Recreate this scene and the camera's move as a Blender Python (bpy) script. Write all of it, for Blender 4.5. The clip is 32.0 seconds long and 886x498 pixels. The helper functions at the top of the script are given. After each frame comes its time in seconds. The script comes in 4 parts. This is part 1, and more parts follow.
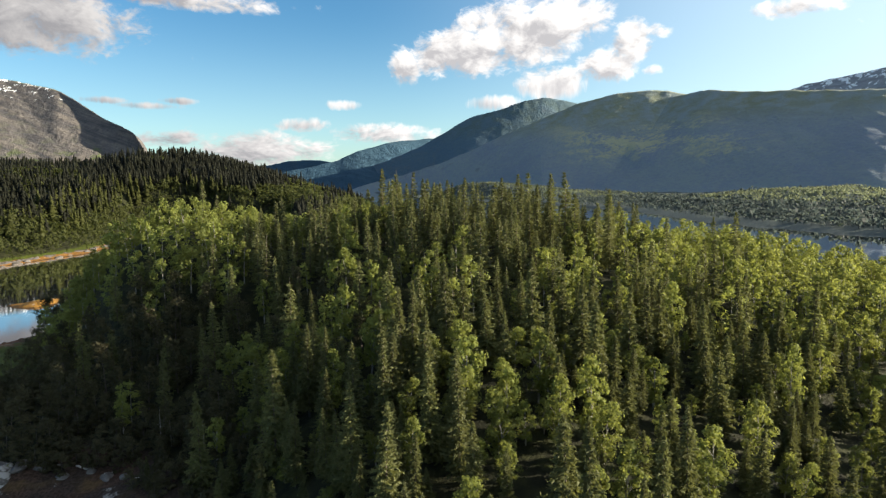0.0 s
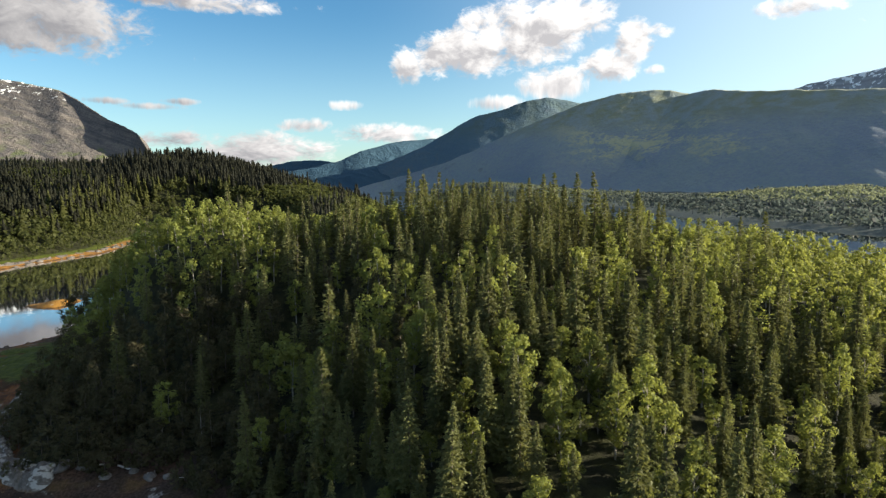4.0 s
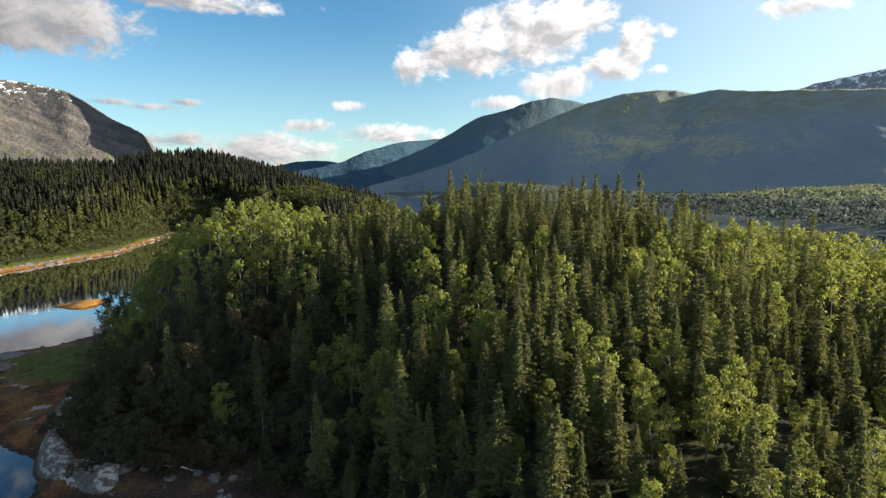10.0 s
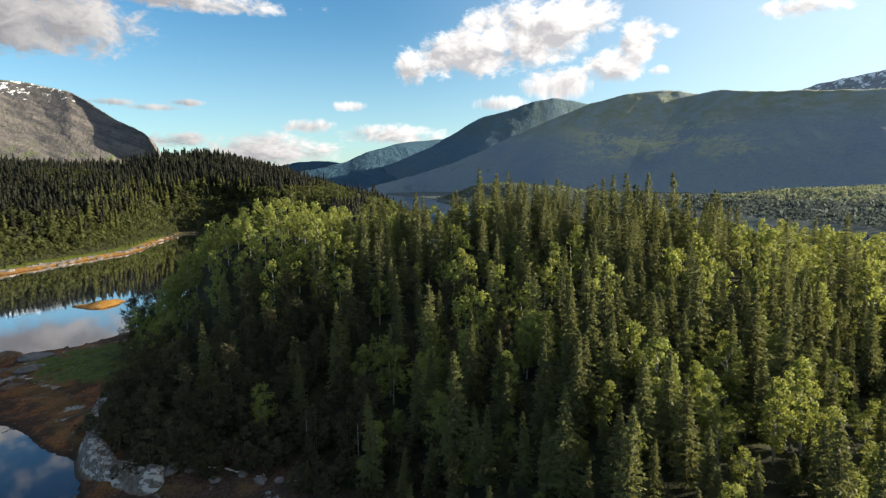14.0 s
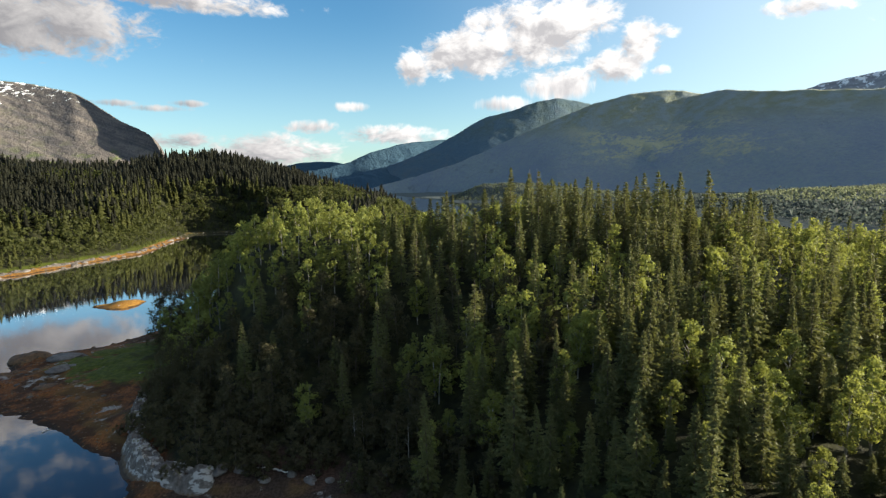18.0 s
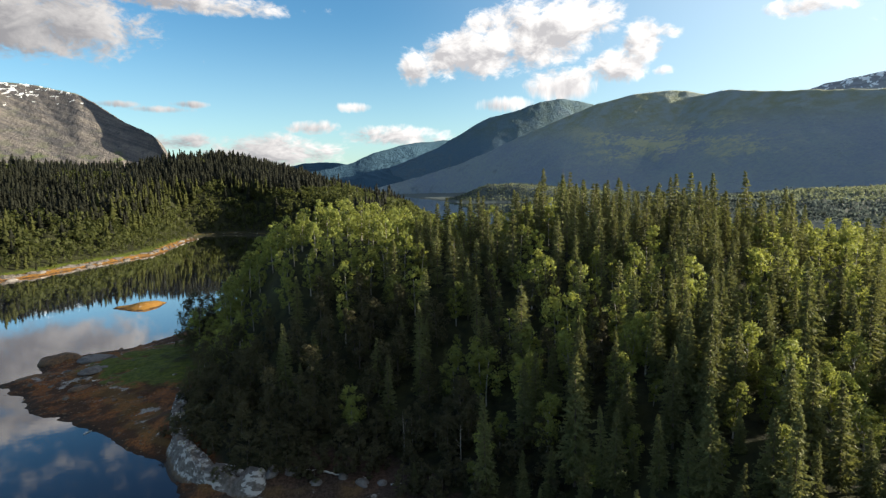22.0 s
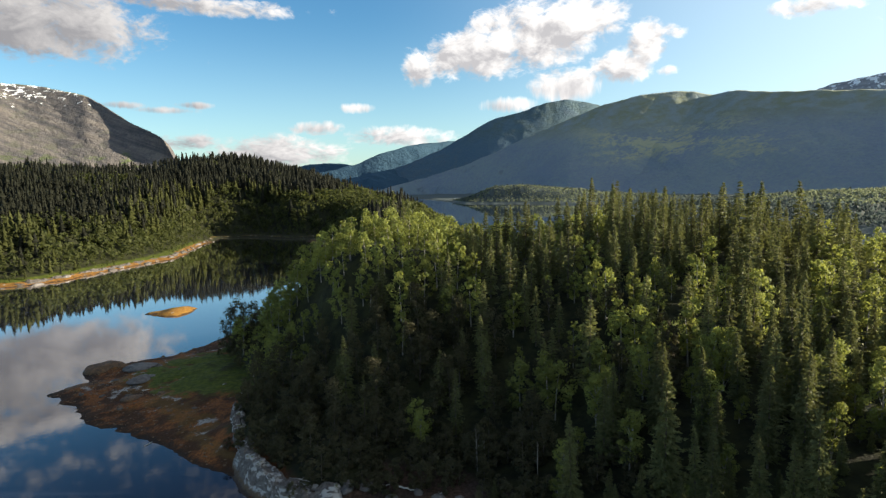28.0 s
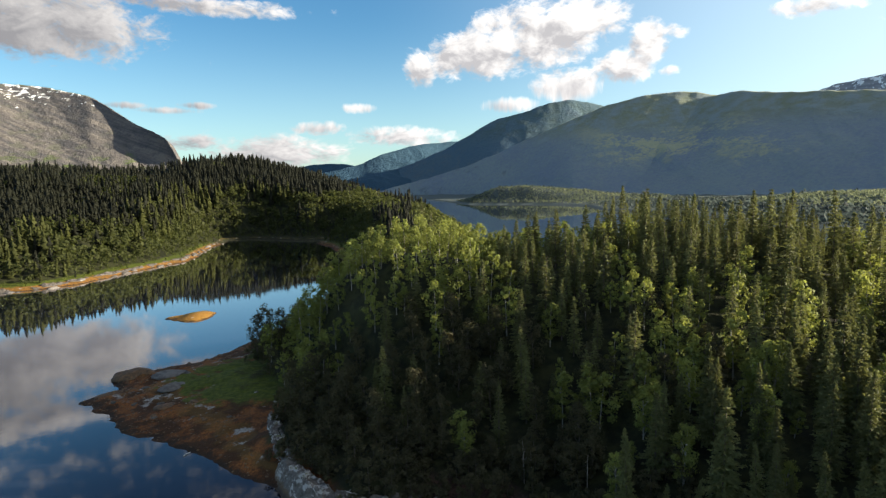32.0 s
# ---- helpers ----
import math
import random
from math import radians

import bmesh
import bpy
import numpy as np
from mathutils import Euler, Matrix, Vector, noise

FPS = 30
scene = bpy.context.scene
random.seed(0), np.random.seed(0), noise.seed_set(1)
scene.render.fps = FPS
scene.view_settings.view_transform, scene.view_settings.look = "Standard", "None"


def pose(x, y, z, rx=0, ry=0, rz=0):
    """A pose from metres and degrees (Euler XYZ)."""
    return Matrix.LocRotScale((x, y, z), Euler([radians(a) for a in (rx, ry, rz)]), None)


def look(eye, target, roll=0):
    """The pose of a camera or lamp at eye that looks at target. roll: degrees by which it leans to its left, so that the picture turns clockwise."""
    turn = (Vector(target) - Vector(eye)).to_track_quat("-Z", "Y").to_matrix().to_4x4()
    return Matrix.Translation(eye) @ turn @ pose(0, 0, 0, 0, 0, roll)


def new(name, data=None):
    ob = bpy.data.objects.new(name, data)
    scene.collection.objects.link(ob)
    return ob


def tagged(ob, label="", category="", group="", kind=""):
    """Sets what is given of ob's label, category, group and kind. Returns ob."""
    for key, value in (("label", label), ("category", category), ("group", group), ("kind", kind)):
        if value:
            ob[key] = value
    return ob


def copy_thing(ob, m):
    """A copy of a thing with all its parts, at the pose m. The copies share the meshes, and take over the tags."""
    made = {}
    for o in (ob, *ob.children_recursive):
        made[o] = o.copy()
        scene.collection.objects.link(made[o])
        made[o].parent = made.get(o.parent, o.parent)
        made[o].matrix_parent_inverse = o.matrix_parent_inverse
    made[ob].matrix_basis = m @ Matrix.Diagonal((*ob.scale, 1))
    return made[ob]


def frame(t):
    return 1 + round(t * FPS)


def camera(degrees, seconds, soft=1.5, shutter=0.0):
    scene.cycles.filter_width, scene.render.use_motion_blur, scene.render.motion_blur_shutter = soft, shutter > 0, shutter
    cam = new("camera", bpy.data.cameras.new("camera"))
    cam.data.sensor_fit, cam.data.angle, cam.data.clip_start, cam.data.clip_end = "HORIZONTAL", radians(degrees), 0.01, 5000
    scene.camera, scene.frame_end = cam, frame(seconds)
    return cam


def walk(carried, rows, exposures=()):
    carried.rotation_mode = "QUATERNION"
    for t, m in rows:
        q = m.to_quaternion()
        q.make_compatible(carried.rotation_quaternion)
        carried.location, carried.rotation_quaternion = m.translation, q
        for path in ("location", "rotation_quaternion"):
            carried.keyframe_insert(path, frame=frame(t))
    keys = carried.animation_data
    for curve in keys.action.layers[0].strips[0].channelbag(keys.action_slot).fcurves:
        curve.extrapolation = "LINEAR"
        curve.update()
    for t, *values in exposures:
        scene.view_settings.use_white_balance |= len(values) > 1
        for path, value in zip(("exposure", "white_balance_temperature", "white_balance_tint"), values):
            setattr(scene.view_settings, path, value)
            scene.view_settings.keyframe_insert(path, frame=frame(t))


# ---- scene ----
cam = camera(73.7, 32.0, soft=1.35)
PATH = [
    (0, (-0.412, 0.206, 50.999), (-2.806, 99.572, 40.013), -0.74),
    (0.5, (-1.255, 0.258, 50.961), (-3.681, 99.625, 39.991), -0.76),
    (1, (-2.113, 0.283, 50.949), (-4.574, 99.650, 39.989), -0.78),
    (1.5, (-2.978, 0.278, 50.955), (-5.476, 99.644, 40.001), -0.79),
    (2, (-3.845, 0.248, 50.973), (-6.382, 99.614, 40.022), -0.80),
    (2.5, (-4.715, 0.211, 50.990), (-7.292, 99.576, 40.040), -0.80),
    (3, (-5.592, 0.183, 51.001), (-8.209, 99.547, 40.047), -0.80),
    (3.5, (-6.478, 0.162, 51.009), (-9.135, 99.524, 40.048), -0.80),
    (5.5, (-10.107, 0.034, 51.088), (-12.925, 99.388, 40.093), -0.80),
    (6, (-11.009, 0.034, 51.103), (-13.867, 99.386, 40.108), -0.80),
    (6.5, (-11.906, 0.050, 51.111), (-14.804, 99.402, 40.120), -0.81),
    (7, (-12.795, 0.086, 51.104), (-15.733, 99.437, 40.120), -0.82),
    (7.5, (-13.681, 0.137, 51.082), (-16.660, 99.488, 40.110), -0.82),
    (8, (-14.572, 0.192, 51.061), (-17.592, 99.544, 40.102), -0.83),
    (8.5, (-15.472, 0.252, 51.052), (-18.531, 99.604, 40.107), -0.83),
    (9, (-16.381, 0.327, 51.061), (-19.479, 99.679, 40.130), -0.83),
    (9.5, (-17.296, 0.424, 51.084), (-20.428, 99.777, 40.165), -0.83),
    (10, (-18.214, 0.526, 51.112), (-21.379, 99.878, 40.202), -0.82),
    (10.5, (-19.140, 0.602, 51.142), (-22.333, 99.955, 40.240), -0.81),
    (11, (-20.081, 0.647, 51.173), (-23.300, 99.999, 40.278), -0.81),
    (11.5, (-21.041, 0.678, 51.202), (-24.284, 100.031, 40.313), -0.80),
    (12, (-22.021, 0.720, 51.220), (-25.288, 100.073, 40.339), -0.80),
    (12.5, (-23.011, 0.778, 51.222), (-26.304, 100.131, 40.349), -0.80),
    (13, (-24.002, 0.847, 51.203), (-27.323, 100.199, 40.341), -0.80),
    (13.5, (-24.986, 0.913, 51.171), (-28.338, 100.265, 40.319), -0.80),
    (14, (-25.972, 0.968, 51.138), (-29.358, 100.321, 40.296), -0.81),
    (14.5, (-26.969, 1.016, 51.109), (-30.392, 100.369, 40.277), -0.82),
    (16.5, (-31.034, 1.193, 51.012), (-34.643, 100.542, 40.211), -0.87),
    (17, (-32.064, 1.225, 50.987), (-35.719, 100.573, 40.196), -0.88),
    (17.5, (-33.095, 1.248, 50.963), (-36.794, 100.596, 40.182), -0.89),
    (18, (-34.125, 1.268, 50.941), (-37.866, 100.616, 40.172), -0.90),
    (18.5, (-35.166, 1.297, 50.929), (-38.946, 100.644, 40.171), -0.91),
    (19, (-36.223, 1.332, 50.929), (-40.040, 100.680, 40.183), -0.92),
    (19.5, (-37.291, 1.360, 50.942), (-41.142, 100.707, 40.207), -0.93),
    (20, (-38.359, 1.365, 50.969), (-42.244, 100.713, 40.246), -0.94),
    (20.5, (-39.420, 1.353, 51.008), (-43.340, 100.701, 40.296), -0.95),
    (21, (-40.473, 1.339, 51.059), (-44.431, 100.686, 40.359), -0.96),
    (21.5, (-41.516, 1.331, 51.125), (-45.517, 100.678, 40.439), -0.96),
    (22, (-42.552, 1.327, 51.217), (-46.602, 100.673, 40.548), -0.97),
    (22.5, (-43.585, 1.323, 51.344), (-47.688, 100.669, 40.693), -0.97),
    (23, (-44.619, 1.328, 51.503), (-48.778, 100.674, 40.872), -0.97),
    (23.5, (-45.656, 1.349, 51.682), (-49.872, 100.695, 41.070), -0.97),
    (24, (-46.690, 1.377, 51.874), (-50.964, 100.722, 41.280), -0.97),
    (24.5, (-47.713, 1.390, 52.078), (-52.044, 100.735, 41.498), -0.97),
    (25, (-48.717, 1.381, 52.293), (-53.105, 100.724, 41.725), -0.97),
    (25.5, (-49.709, 1.365, 52.520), (-54.152, 100.706, 41.958), -0.97),
    (27.5, (-53.653, 1.380, 53.520), (-58.305, 100.711, 42.950), -0.99),
    (28, (-54.658, 1.401, 53.775), (-59.354, 100.730, 43.207), -1.00),
    (28.5, (-55.665, 1.416, 54.039), (-60.404, 100.744, 43.475), -1.00),
    (29, (-56.670, 1.422, 54.312), (-61.448, 100.749, 43.754), -1.00),
    (29.5, (-57.665, 1.429, 54.584), (-62.480, 100.755, 44.035), -1.00),
    (30, (-58.649, 1.441, 54.853), (-63.500, 100.765, 44.312), -1.00),
    (30.5, (-59.627, 1.450, 55.125), (-64.511, 100.774, 44.590), -1.00),
    (31, (-60.605, 1.452, 55.408), (-65.521, 100.774, 44.876), -1.00),
    (31.5, (-61.593, 1.446, 55.705), (-66.537, 100.767, 45.171), -1.00),
    (32, (-62.593, 1.441, 56.007), (-67.561, 100.760, 45.460), -1.00),
]
walk(cam, [(t, look(eye, target, roll)) for t, eye, target, roll in PATH], exposures=((0.0, 1.83), (32.0, 1.83)))

# ---- world, sun, exposure ----
SUN_AZ, SUN_EL = 86.0, 14.0          # degrees clockwise from +y, degrees up
ST, CT = math.sin(radians(SUN_AZ)), math.cos(radians(SUN_AZ))
sun_way = Vector((ST * math.cos(radians(SUN_EL)), CT * math.cos(radians(SUN_EL)), math.sin(radians(SUN_EL))))
sun = new("sun", bpy.data.lights.new("sun", "SUN"))
sun.data.energy, sun.data.angle, sun.data.color = 5.0, radians(0.6), (1.0, 0.885, 0.67)
sun.matrix_world = look(sun_way * 300, (0, 0, 0))

# clouds: azimuth, elevation, half width, half height in degrees
CLOUDS = [(0.8, 12.0, 5.8, 2.2), (6.1, 13.5, 6.4, 2.9), (10.1, 14.7, 4.5, 2.1), (-4.7, 10.8, 1.6, 1.7),
          (14.0, 10.5, 2.9, 1.6), (16.1, 12.2, 1.7, 2.1), (18.0, 13.0, 1.7, 0.7), (17.9, 9.8, 1.1, 0.55), (9.2, 9.1, 3.7, 1.6),
          (3.6, 7.5, 2.9, 0.9), (29.1, 13.6, 4.0, 0.9), (-35.5, 13.2, 8.0, 2.9), (-24.3, 15.6, 10.5, 0.9),
          (-10.6, 7.4, 1.9, 0.6), (-14.3, 5.6, 2.7, 0.8), (-6.6, 4.8, 5.6, 1.1), (-18.4, 3.2, 6.5, 1.7),
          (-24.8, 7.4, 2.0, 0.4), (-27.4, 6.9, 3.0, 0.4), (-30.5, 7.2, 2.4, 0.4), (-26.0, 4.2, 4.0, 0.8), (-27.0, 16.2, 6.0, 1.0), (-41.0, 14.5, 6.0, 3.0), (-37.0, 17.9, 12.0, 1.3)]


class Graph:
    """Short hand for shader nodes."""

    def __init__(self, tree):
        self.tree = tree
        tree.nodes.clear()

    def node(self, kind, props=None, **inputs):
        n = self.tree.nodes.new(kind)
        for key, value in (props or {}).items():
            setattr(n, key, value)
        for key, value in inputs.items():
            self.put(n, key.replace("_", " "), value)
        return n

    def put(self, n, key, value):
        socket = n.inputs[int(key[1:])] if key[0] == "i" and key[1:].isdigit() else n.inputs[key]
        if isinstance(value, bpy.types.NodeSocket):
            self.tree.links.new(value, socket)
        else:
            socket.default_value = value

    def math(self, op, a, b=0.0, c=0.0, clamp=False):
        n = self.node("ShaderNodeMath", {"operation": op, "use_clamp": clamp}, i0=a, i1=b, i2=c)
        return n.outputs[0]

    def step(self, value, lo, hi, a=0.0, b=1.0):
        n = self.node("ShaderNodeMapRange", {"interpolation_type": "SMOOTHSTEP"}, i0=value, i1=lo, i2=hi, i3=a, i4=b)
        return n.outputs[0]

    def mix(self, f, a, b):
        n = self.node("ShaderNodeMix", {"data_type": "RGBA"})
        self.put(n, "i0", f)
        for k, v in ((6, a), (7, b)):
            self.put(n, "i%d" % k, v if isinstance(v, bpy.types.NodeSocket) else (*v, 1.0))
        return n.outputs[2]

    def noise(self, vec, scale, detail=4.0, rough=0.55, warp=0.0):
        n = self.node("ShaderNodeTexNoise", None, Vector=vec, Scale=scale, Detail=detail, Roughness=rough, Distortion=warp)
        return n.outputs[0]


world = bpy.data.worlds.new("world")
scene.world = world
world.use_nodes = True
g = Graph(world.node_tree)
sky = g.node("ShaderNodeTexSky", {"sky_type": "NISHITA", "sun_disc": False, "sun_elevation": radians(SUN_EL), "sun_rotation": radians(SUN_AZ),
                                  "air_density": 1.0, "dust_density": 0.6, "ozone_density": 2.0, "altitude": 50.0})
way = g.node("ShaderNodeTexCoord").outputs["Generated"]
xyz = g.node("ShaderNodeSeparateXYZ", None, i0=way)
az = g.math("MULTIPLY", g.math("ARCTAN2", xyz.outputs[0], xyz.outputs[1]), 57.2958)
el = g.math("MULTIPLY", g.math("ARCSINE", xyz.outputs[2]), 57.2958)
plane = g.node("ShaderNodeCombineXYZ", None, i0=az, i1=g.math("MULTIPLY", el, g.step(el, 10.0, 3.0, 1.5, 2.6)), i2=0.0).outputs[0]
lit_plane = g.node("ShaderNodeVectorMath", {"operation": "ADD"}, i0=plane, i1=(0.9, 1.1, 0.0)).outputs[0]
cover = g.math("SUBTRACT", g.math("MULTIPLY", g.noise(plane, 0.06, 3.0), 0.9), g.step(el, 17.5, 22.0, 1.15, 0.56))
side = 0.0
for ca, ce, cw, ch in CLOUDS:
    du = g.math("DIVIDE", g.math("SUBTRACT", az, ca), cw)
    dv = g.math("DIVIDE", g.math("SUBTRACT", el, ce), ch)
    e2 = g.math("ADD", g.math("MULTIPLY", du, du), g.math("MULTIPLY", dv, dv))
    cover = g.math("MAXIMUM", cover, g.math("SUBTRACT", 0.35 + 0.5 * min(1.0, ch / 2.0), g.math("MULTIPLY", e2, 0.82)))
    near = g.math("MAXIMUM", g.math("SUBTRACT", 1.3, e2), 0.0)
    side = g.math("ADD", side, g.math("MULTIPLY", near, g.math("ADD", g.math("MULTIPLY", du, 0.28), g.math("MULTIPLY", dv, 0.52))))
puff = g.noise(plane, 0.36, 9.0, 0.60, 0.5)
puff_lit = g.noise(lit_plane, 0.36, 9.0, 0.60, 0.5)
curl = g.noise(plane, 1.25, 6.0, 0.6, 0.4)
dens = g.math("ADD", cover, g.math("ADD", g.math("MULTIPLY", g.math("SUBTRACT", puff, 0.5), 2.2), g.math("MULTIPLY", g.math("SUBTRACT", curl, 0.5), 1.1)))
alpha = g.step(dens, -0.20, 0.60)
shade = g.math("ADD", g.math("MULTIPLY", g.math("SUBTRACT", puff, puff_lit), 2.7), g.math("ADD", side, g.math("SUBTRACT", 0.63, g.math("MULTIPLY", dens, 0.32))), clamp=True)
glow = g.step(g.node("ShaderNodeVectorMath", {"operation": "DOT_PRODUCT"}, i0=way, i1=tuple(sun_way)).outputs["Value"], -0.05, 1.0)
warm = g.step(g.node("ShaderNodeVectorMath", {"operation": "DOT_PRODUCT"}, i0=way, i1=tuple(sun_way)).outputs["Value"], -0.80, 0.20)
warm = g.math("ADD", warm, g.step(el, 16.9, 18.4, 0.0, 0.6), clamp=True)
cloud = g.mix(shade, g.mix(warm, (1.62, 1.6, 1.7), (3.5, 3.42, 3.5)), g.mix(warm, (2.55, 2.45, 2.45), (7.6, 7.35, 7.1)))
haze = g.step(el, 16.0, -2.0)
high = g.step(el, 18.0, 50.0, 1.0, 0.66)
blue = g.node("ShaderNodeHueSaturation", None, Saturation=1.22, Value=high, Color=sky.outputs[0]).outputs[0]
blue = g.node("ShaderNodeMix", {"data_type": "RGBA", "blend_type": "MULTIPLY"}, i0=1.0, i6=blue, i7=g.mix(g.step(el, 18.0, 32.0), (0.82, 1.06, 1.13), (0.98, 0.93, 1.08))).outputs[2]
sky_haze = g.mix(g.math("MULTIPLY", haze, 0.34), blue, (5.2, 6.6, 7.4))
sky_haze = g.mix(g.math("MULTIPLY", glow, 0.85), sky_haze, (5.6, 6.6, 7.0))
seen_sky = g.mix(alpha, sky_haze, cloud)
back = g.node("ShaderNodeBackground", None, Color=seen_sky, Strength=0.050)
out = g.node("ShaderNodeOutputWorld")
world.node_tree.links.new(back.outputs[0], out.inputs[0])


# ---- materials ----
def material(name):
    m = bpy.data.materials.new(name)
    m.use_nodes = True
    return m, Graph(m.node_tree)


def finish(m, gr, shader, displace=None):
    o = gr.node("ShaderNodeOutputMaterial")
    gr.tree.links.new(shader, o.inputs[0])
    return m


def ground_place(gr):
    geo = gr.node("ShaderNodeNewGeometry")
    return geo.outputs["Position"], geo.outputs["Normal"]


def leaf_material(name, dark, light, through_light, share, rough=0.6):
    """Foliage: varied from tree to tree and from spray to spray, part of the sun passes through it."""
    m, gr = material(name)
    pos, _ = ground_place(gr)
    info = gr.node("ShaderNodeObjectInfo").outputs["Random"]
    tint = gr.node("ShaderNodeAttribute", {"attribute_name": "tint"}).outputs["Fac"]
    isle = gr.node("ShaderNodeNewGeometry").outputs["Random Per Island"]
    tree_v = gr.math("FRACT", gr.math("ADD", info, tint))
    v = gr.math("ADD", gr.math("MULTIPLY", tree_v, 0.55), gr.math("MULTIPLY", isle, 0.25))
    v = gr.math("ADD", v, gr.math("MULTIPLY", gr.noise(pos, 0.8, 3.0), 0.3), clamp=True)
    col = gr.mix(v, dark, light)
    thin = gr.mix(0.75, col, through_light)
    bsdf = gr.node("ShaderNodeBsdfPrincipled", None, Base_Color=col, Roughness=rough)
    bsdf.inputs["Specular IOR Level"].default_value = 0.08
    trans = gr.node("ShaderNodeBsdfTranslucent", None, Color=thin)
    mixed = gr.node("ShaderNodeMixShader", None, i0=share, i1=bsdf.outputs[0], i2=trans.outputs[0])
    return finish(m, gr, mixed.outputs[0])


def plain_material(name, a, b, scale, rough=0.85, bump=0.3, detail=5.0, stretch=(1, 1, 1)):
    m, gr = material(name)
    pos, _ = ground_place(gr)
    vec = gr.node("ShaderNodeMapping", None, Vector=pos, Scale=stretch).outputs[0]
    n = gr.noise(vec, scale, detail, 0.6)
    n2 = gr.noise(vec, scale * 0.13, 3.0)
    col = gr.mix(gr.step(gr.math("ADD", gr.math("MULTIPLY", n, 0.7), gr.math("MULTIPLY", n2, 0.3)), 0.32, 0.68), a, b)
    bp = gr.node("ShaderNodeBump", None, Strength=bump, Distance=0.3 / scale, Height=n)
    bsdf = gr.node("ShaderNodeBsdfPrincipled", None, Base_Color=col, Roughness=rough, Normal=bp.outputs[0])
    return finish(m, gr, bsdf.outputs[0])


spruce_leaf = leaf_material("spruce_needles", (0.028, 0.031, 0.019), (0.120, 0.128, 0.052), (0.28, 0.29, 0.08), 0.22)
birch_leaf = leaf_material("birch_leaves", (0.040, 0.046, 0.019), (0.182, 0.208, 0.056), (0.46, 0.49, 0.10), 0.32)
# grey-green alder and willow leaves, darkened to stand for the slope's shade
shaded_alder_leaf = leaf_material("shaded_alder_leaves", (0.025, 0.0235, 0.0145), (0.070, 0.065, 0.037), (0.16, 0.15, 0.05), 0.28)
# spruce needles darkened in colour to stand for cloud shade on the hill
shaded_spruce = leaf_material("shaded_spruce_needles", (0.0085, 0.0094, 0.0068), (0.0140, 0.0150, 0.0095), (0.03, 0.033, 0.014), 0.10)
# duller leaf colour for the birches round the cove
cove_birch = leaf_material("cove_birch_leaves", (0.030, 0.036, 0.014), (0.064, 0.072, 0.026), (0.10, 0.115, 0.03), 0.5)
spruce_bark = plain_material("spruce_bark", (0.045, 0.036, 0.028), (0.10, 0.08, 0.065), 5.0)
birch_bark = plain_material("birch_bark", (0.10, 0.09, 0.08), (0.36, 0.34, 0.30), 3.0, stretch=(1, 1, 3))
dead_bark = plain_material("bleached_driftwood", (0.26, 0.24, 0.22), (0.62, 0.60, 0.56), 4.0, stretch=(1, 1, 4))


def bedrock_material():
    m, gr = material("pale_bedrock")
    pos, nor = ground_place(gr)
    z = gr.node("ShaderNodeSeparateXYZ", None, i0=pos).outputs[2]
    flat = gr.node("ShaderNodeSeparateXYZ", None, i0=nor).outputs[2]
    big, mid, fine = gr.noise(pos, 0.35, 4.0), gr.noise(pos, 1.4, 7.0, 0.65), gr.noise(pos, 6.0, 6.0, 0.7)
    tall = gr.node("ShaderNodeMapping", None, Vector=pos, Rotation=(0.5, 0.25, 0.0), Scale=(0.45, 0.45, 1.5)).outputs[0]
    streak = gr.noise(tall, 1.0, 5.0, 0.6)
    col = gr.mix(gr.step(mid, 0.32, 0.68), (0.050, 0.042, 0.036), (0.135, 0.118, 0.105))
    col = gr.mix(gr.step(gr.math("ADD", gr.math("MULTIPLY", streak, 0.55), gr.math("MULTIPLY", big, 0.45)), 0.505, 0.55), col, (0.30, 0.285, 0.27))
    col = gr.mix(gr.step(fine, 0.60, 0.72, 0.0, 0.45), col, (0.07, 0.06, 0.05))
    col = gr.mix(gr.math("MULTIPLY", gr.step(flat, 0.75, 0.95), gr.step(big, 0.55, 0.65)), col, (0.10, 0.105, 0.03))
    tide = gr.math("ADD", z, gr.math("MULTIPLY", mid, 1.2))
    col = gr.mix(gr.step(tide, 2.0, 1.3), col, (0.085, 0.052, 0.026))
    col = gr.mix(gr.step(tide, 1.3, 0.7), col, (0.035, 0.022, 0.014))
    bp = gr.node("ShaderNodeBump", None, Strength=0.6, Distance=0.3, Height=gr.math("ADD", mid, gr.math("MULTIPLY", fine, 0.2)))
    bsdf = gr.node("ShaderNodeBsdfPrincipled", None, Base_Color=col, Roughness=0.85, Normal=bp.outputs[0])
    return finish(m, gr, bsdf.outputs[0])


bedrock = bedrock_material()
dark_rock = plain_material("weedy_rock", (0.035, 0.026, 0.018), (0.16, 0.085, 0.04), 1.1, bump=0.9, detail=8.0)
slab_rock = plain_material("grey_slab", (0.055, 0.048, 0.044), (0.145, 0.130, 0.122), 0.9, bump=0.6, detail=7.0)
shore_rock = plain_material("brown_grey_slab", (0.034, 0.028, 0.024), (0.092, 0.080, 0.072), 0.9, bump=0.7, detail=7.0)
weed_mat = plain_material("rockweed", (0.045, 0.023, 0.008), (0.15, 0.080, 0.020), 1.6, rough=0.6, bump=0.8)


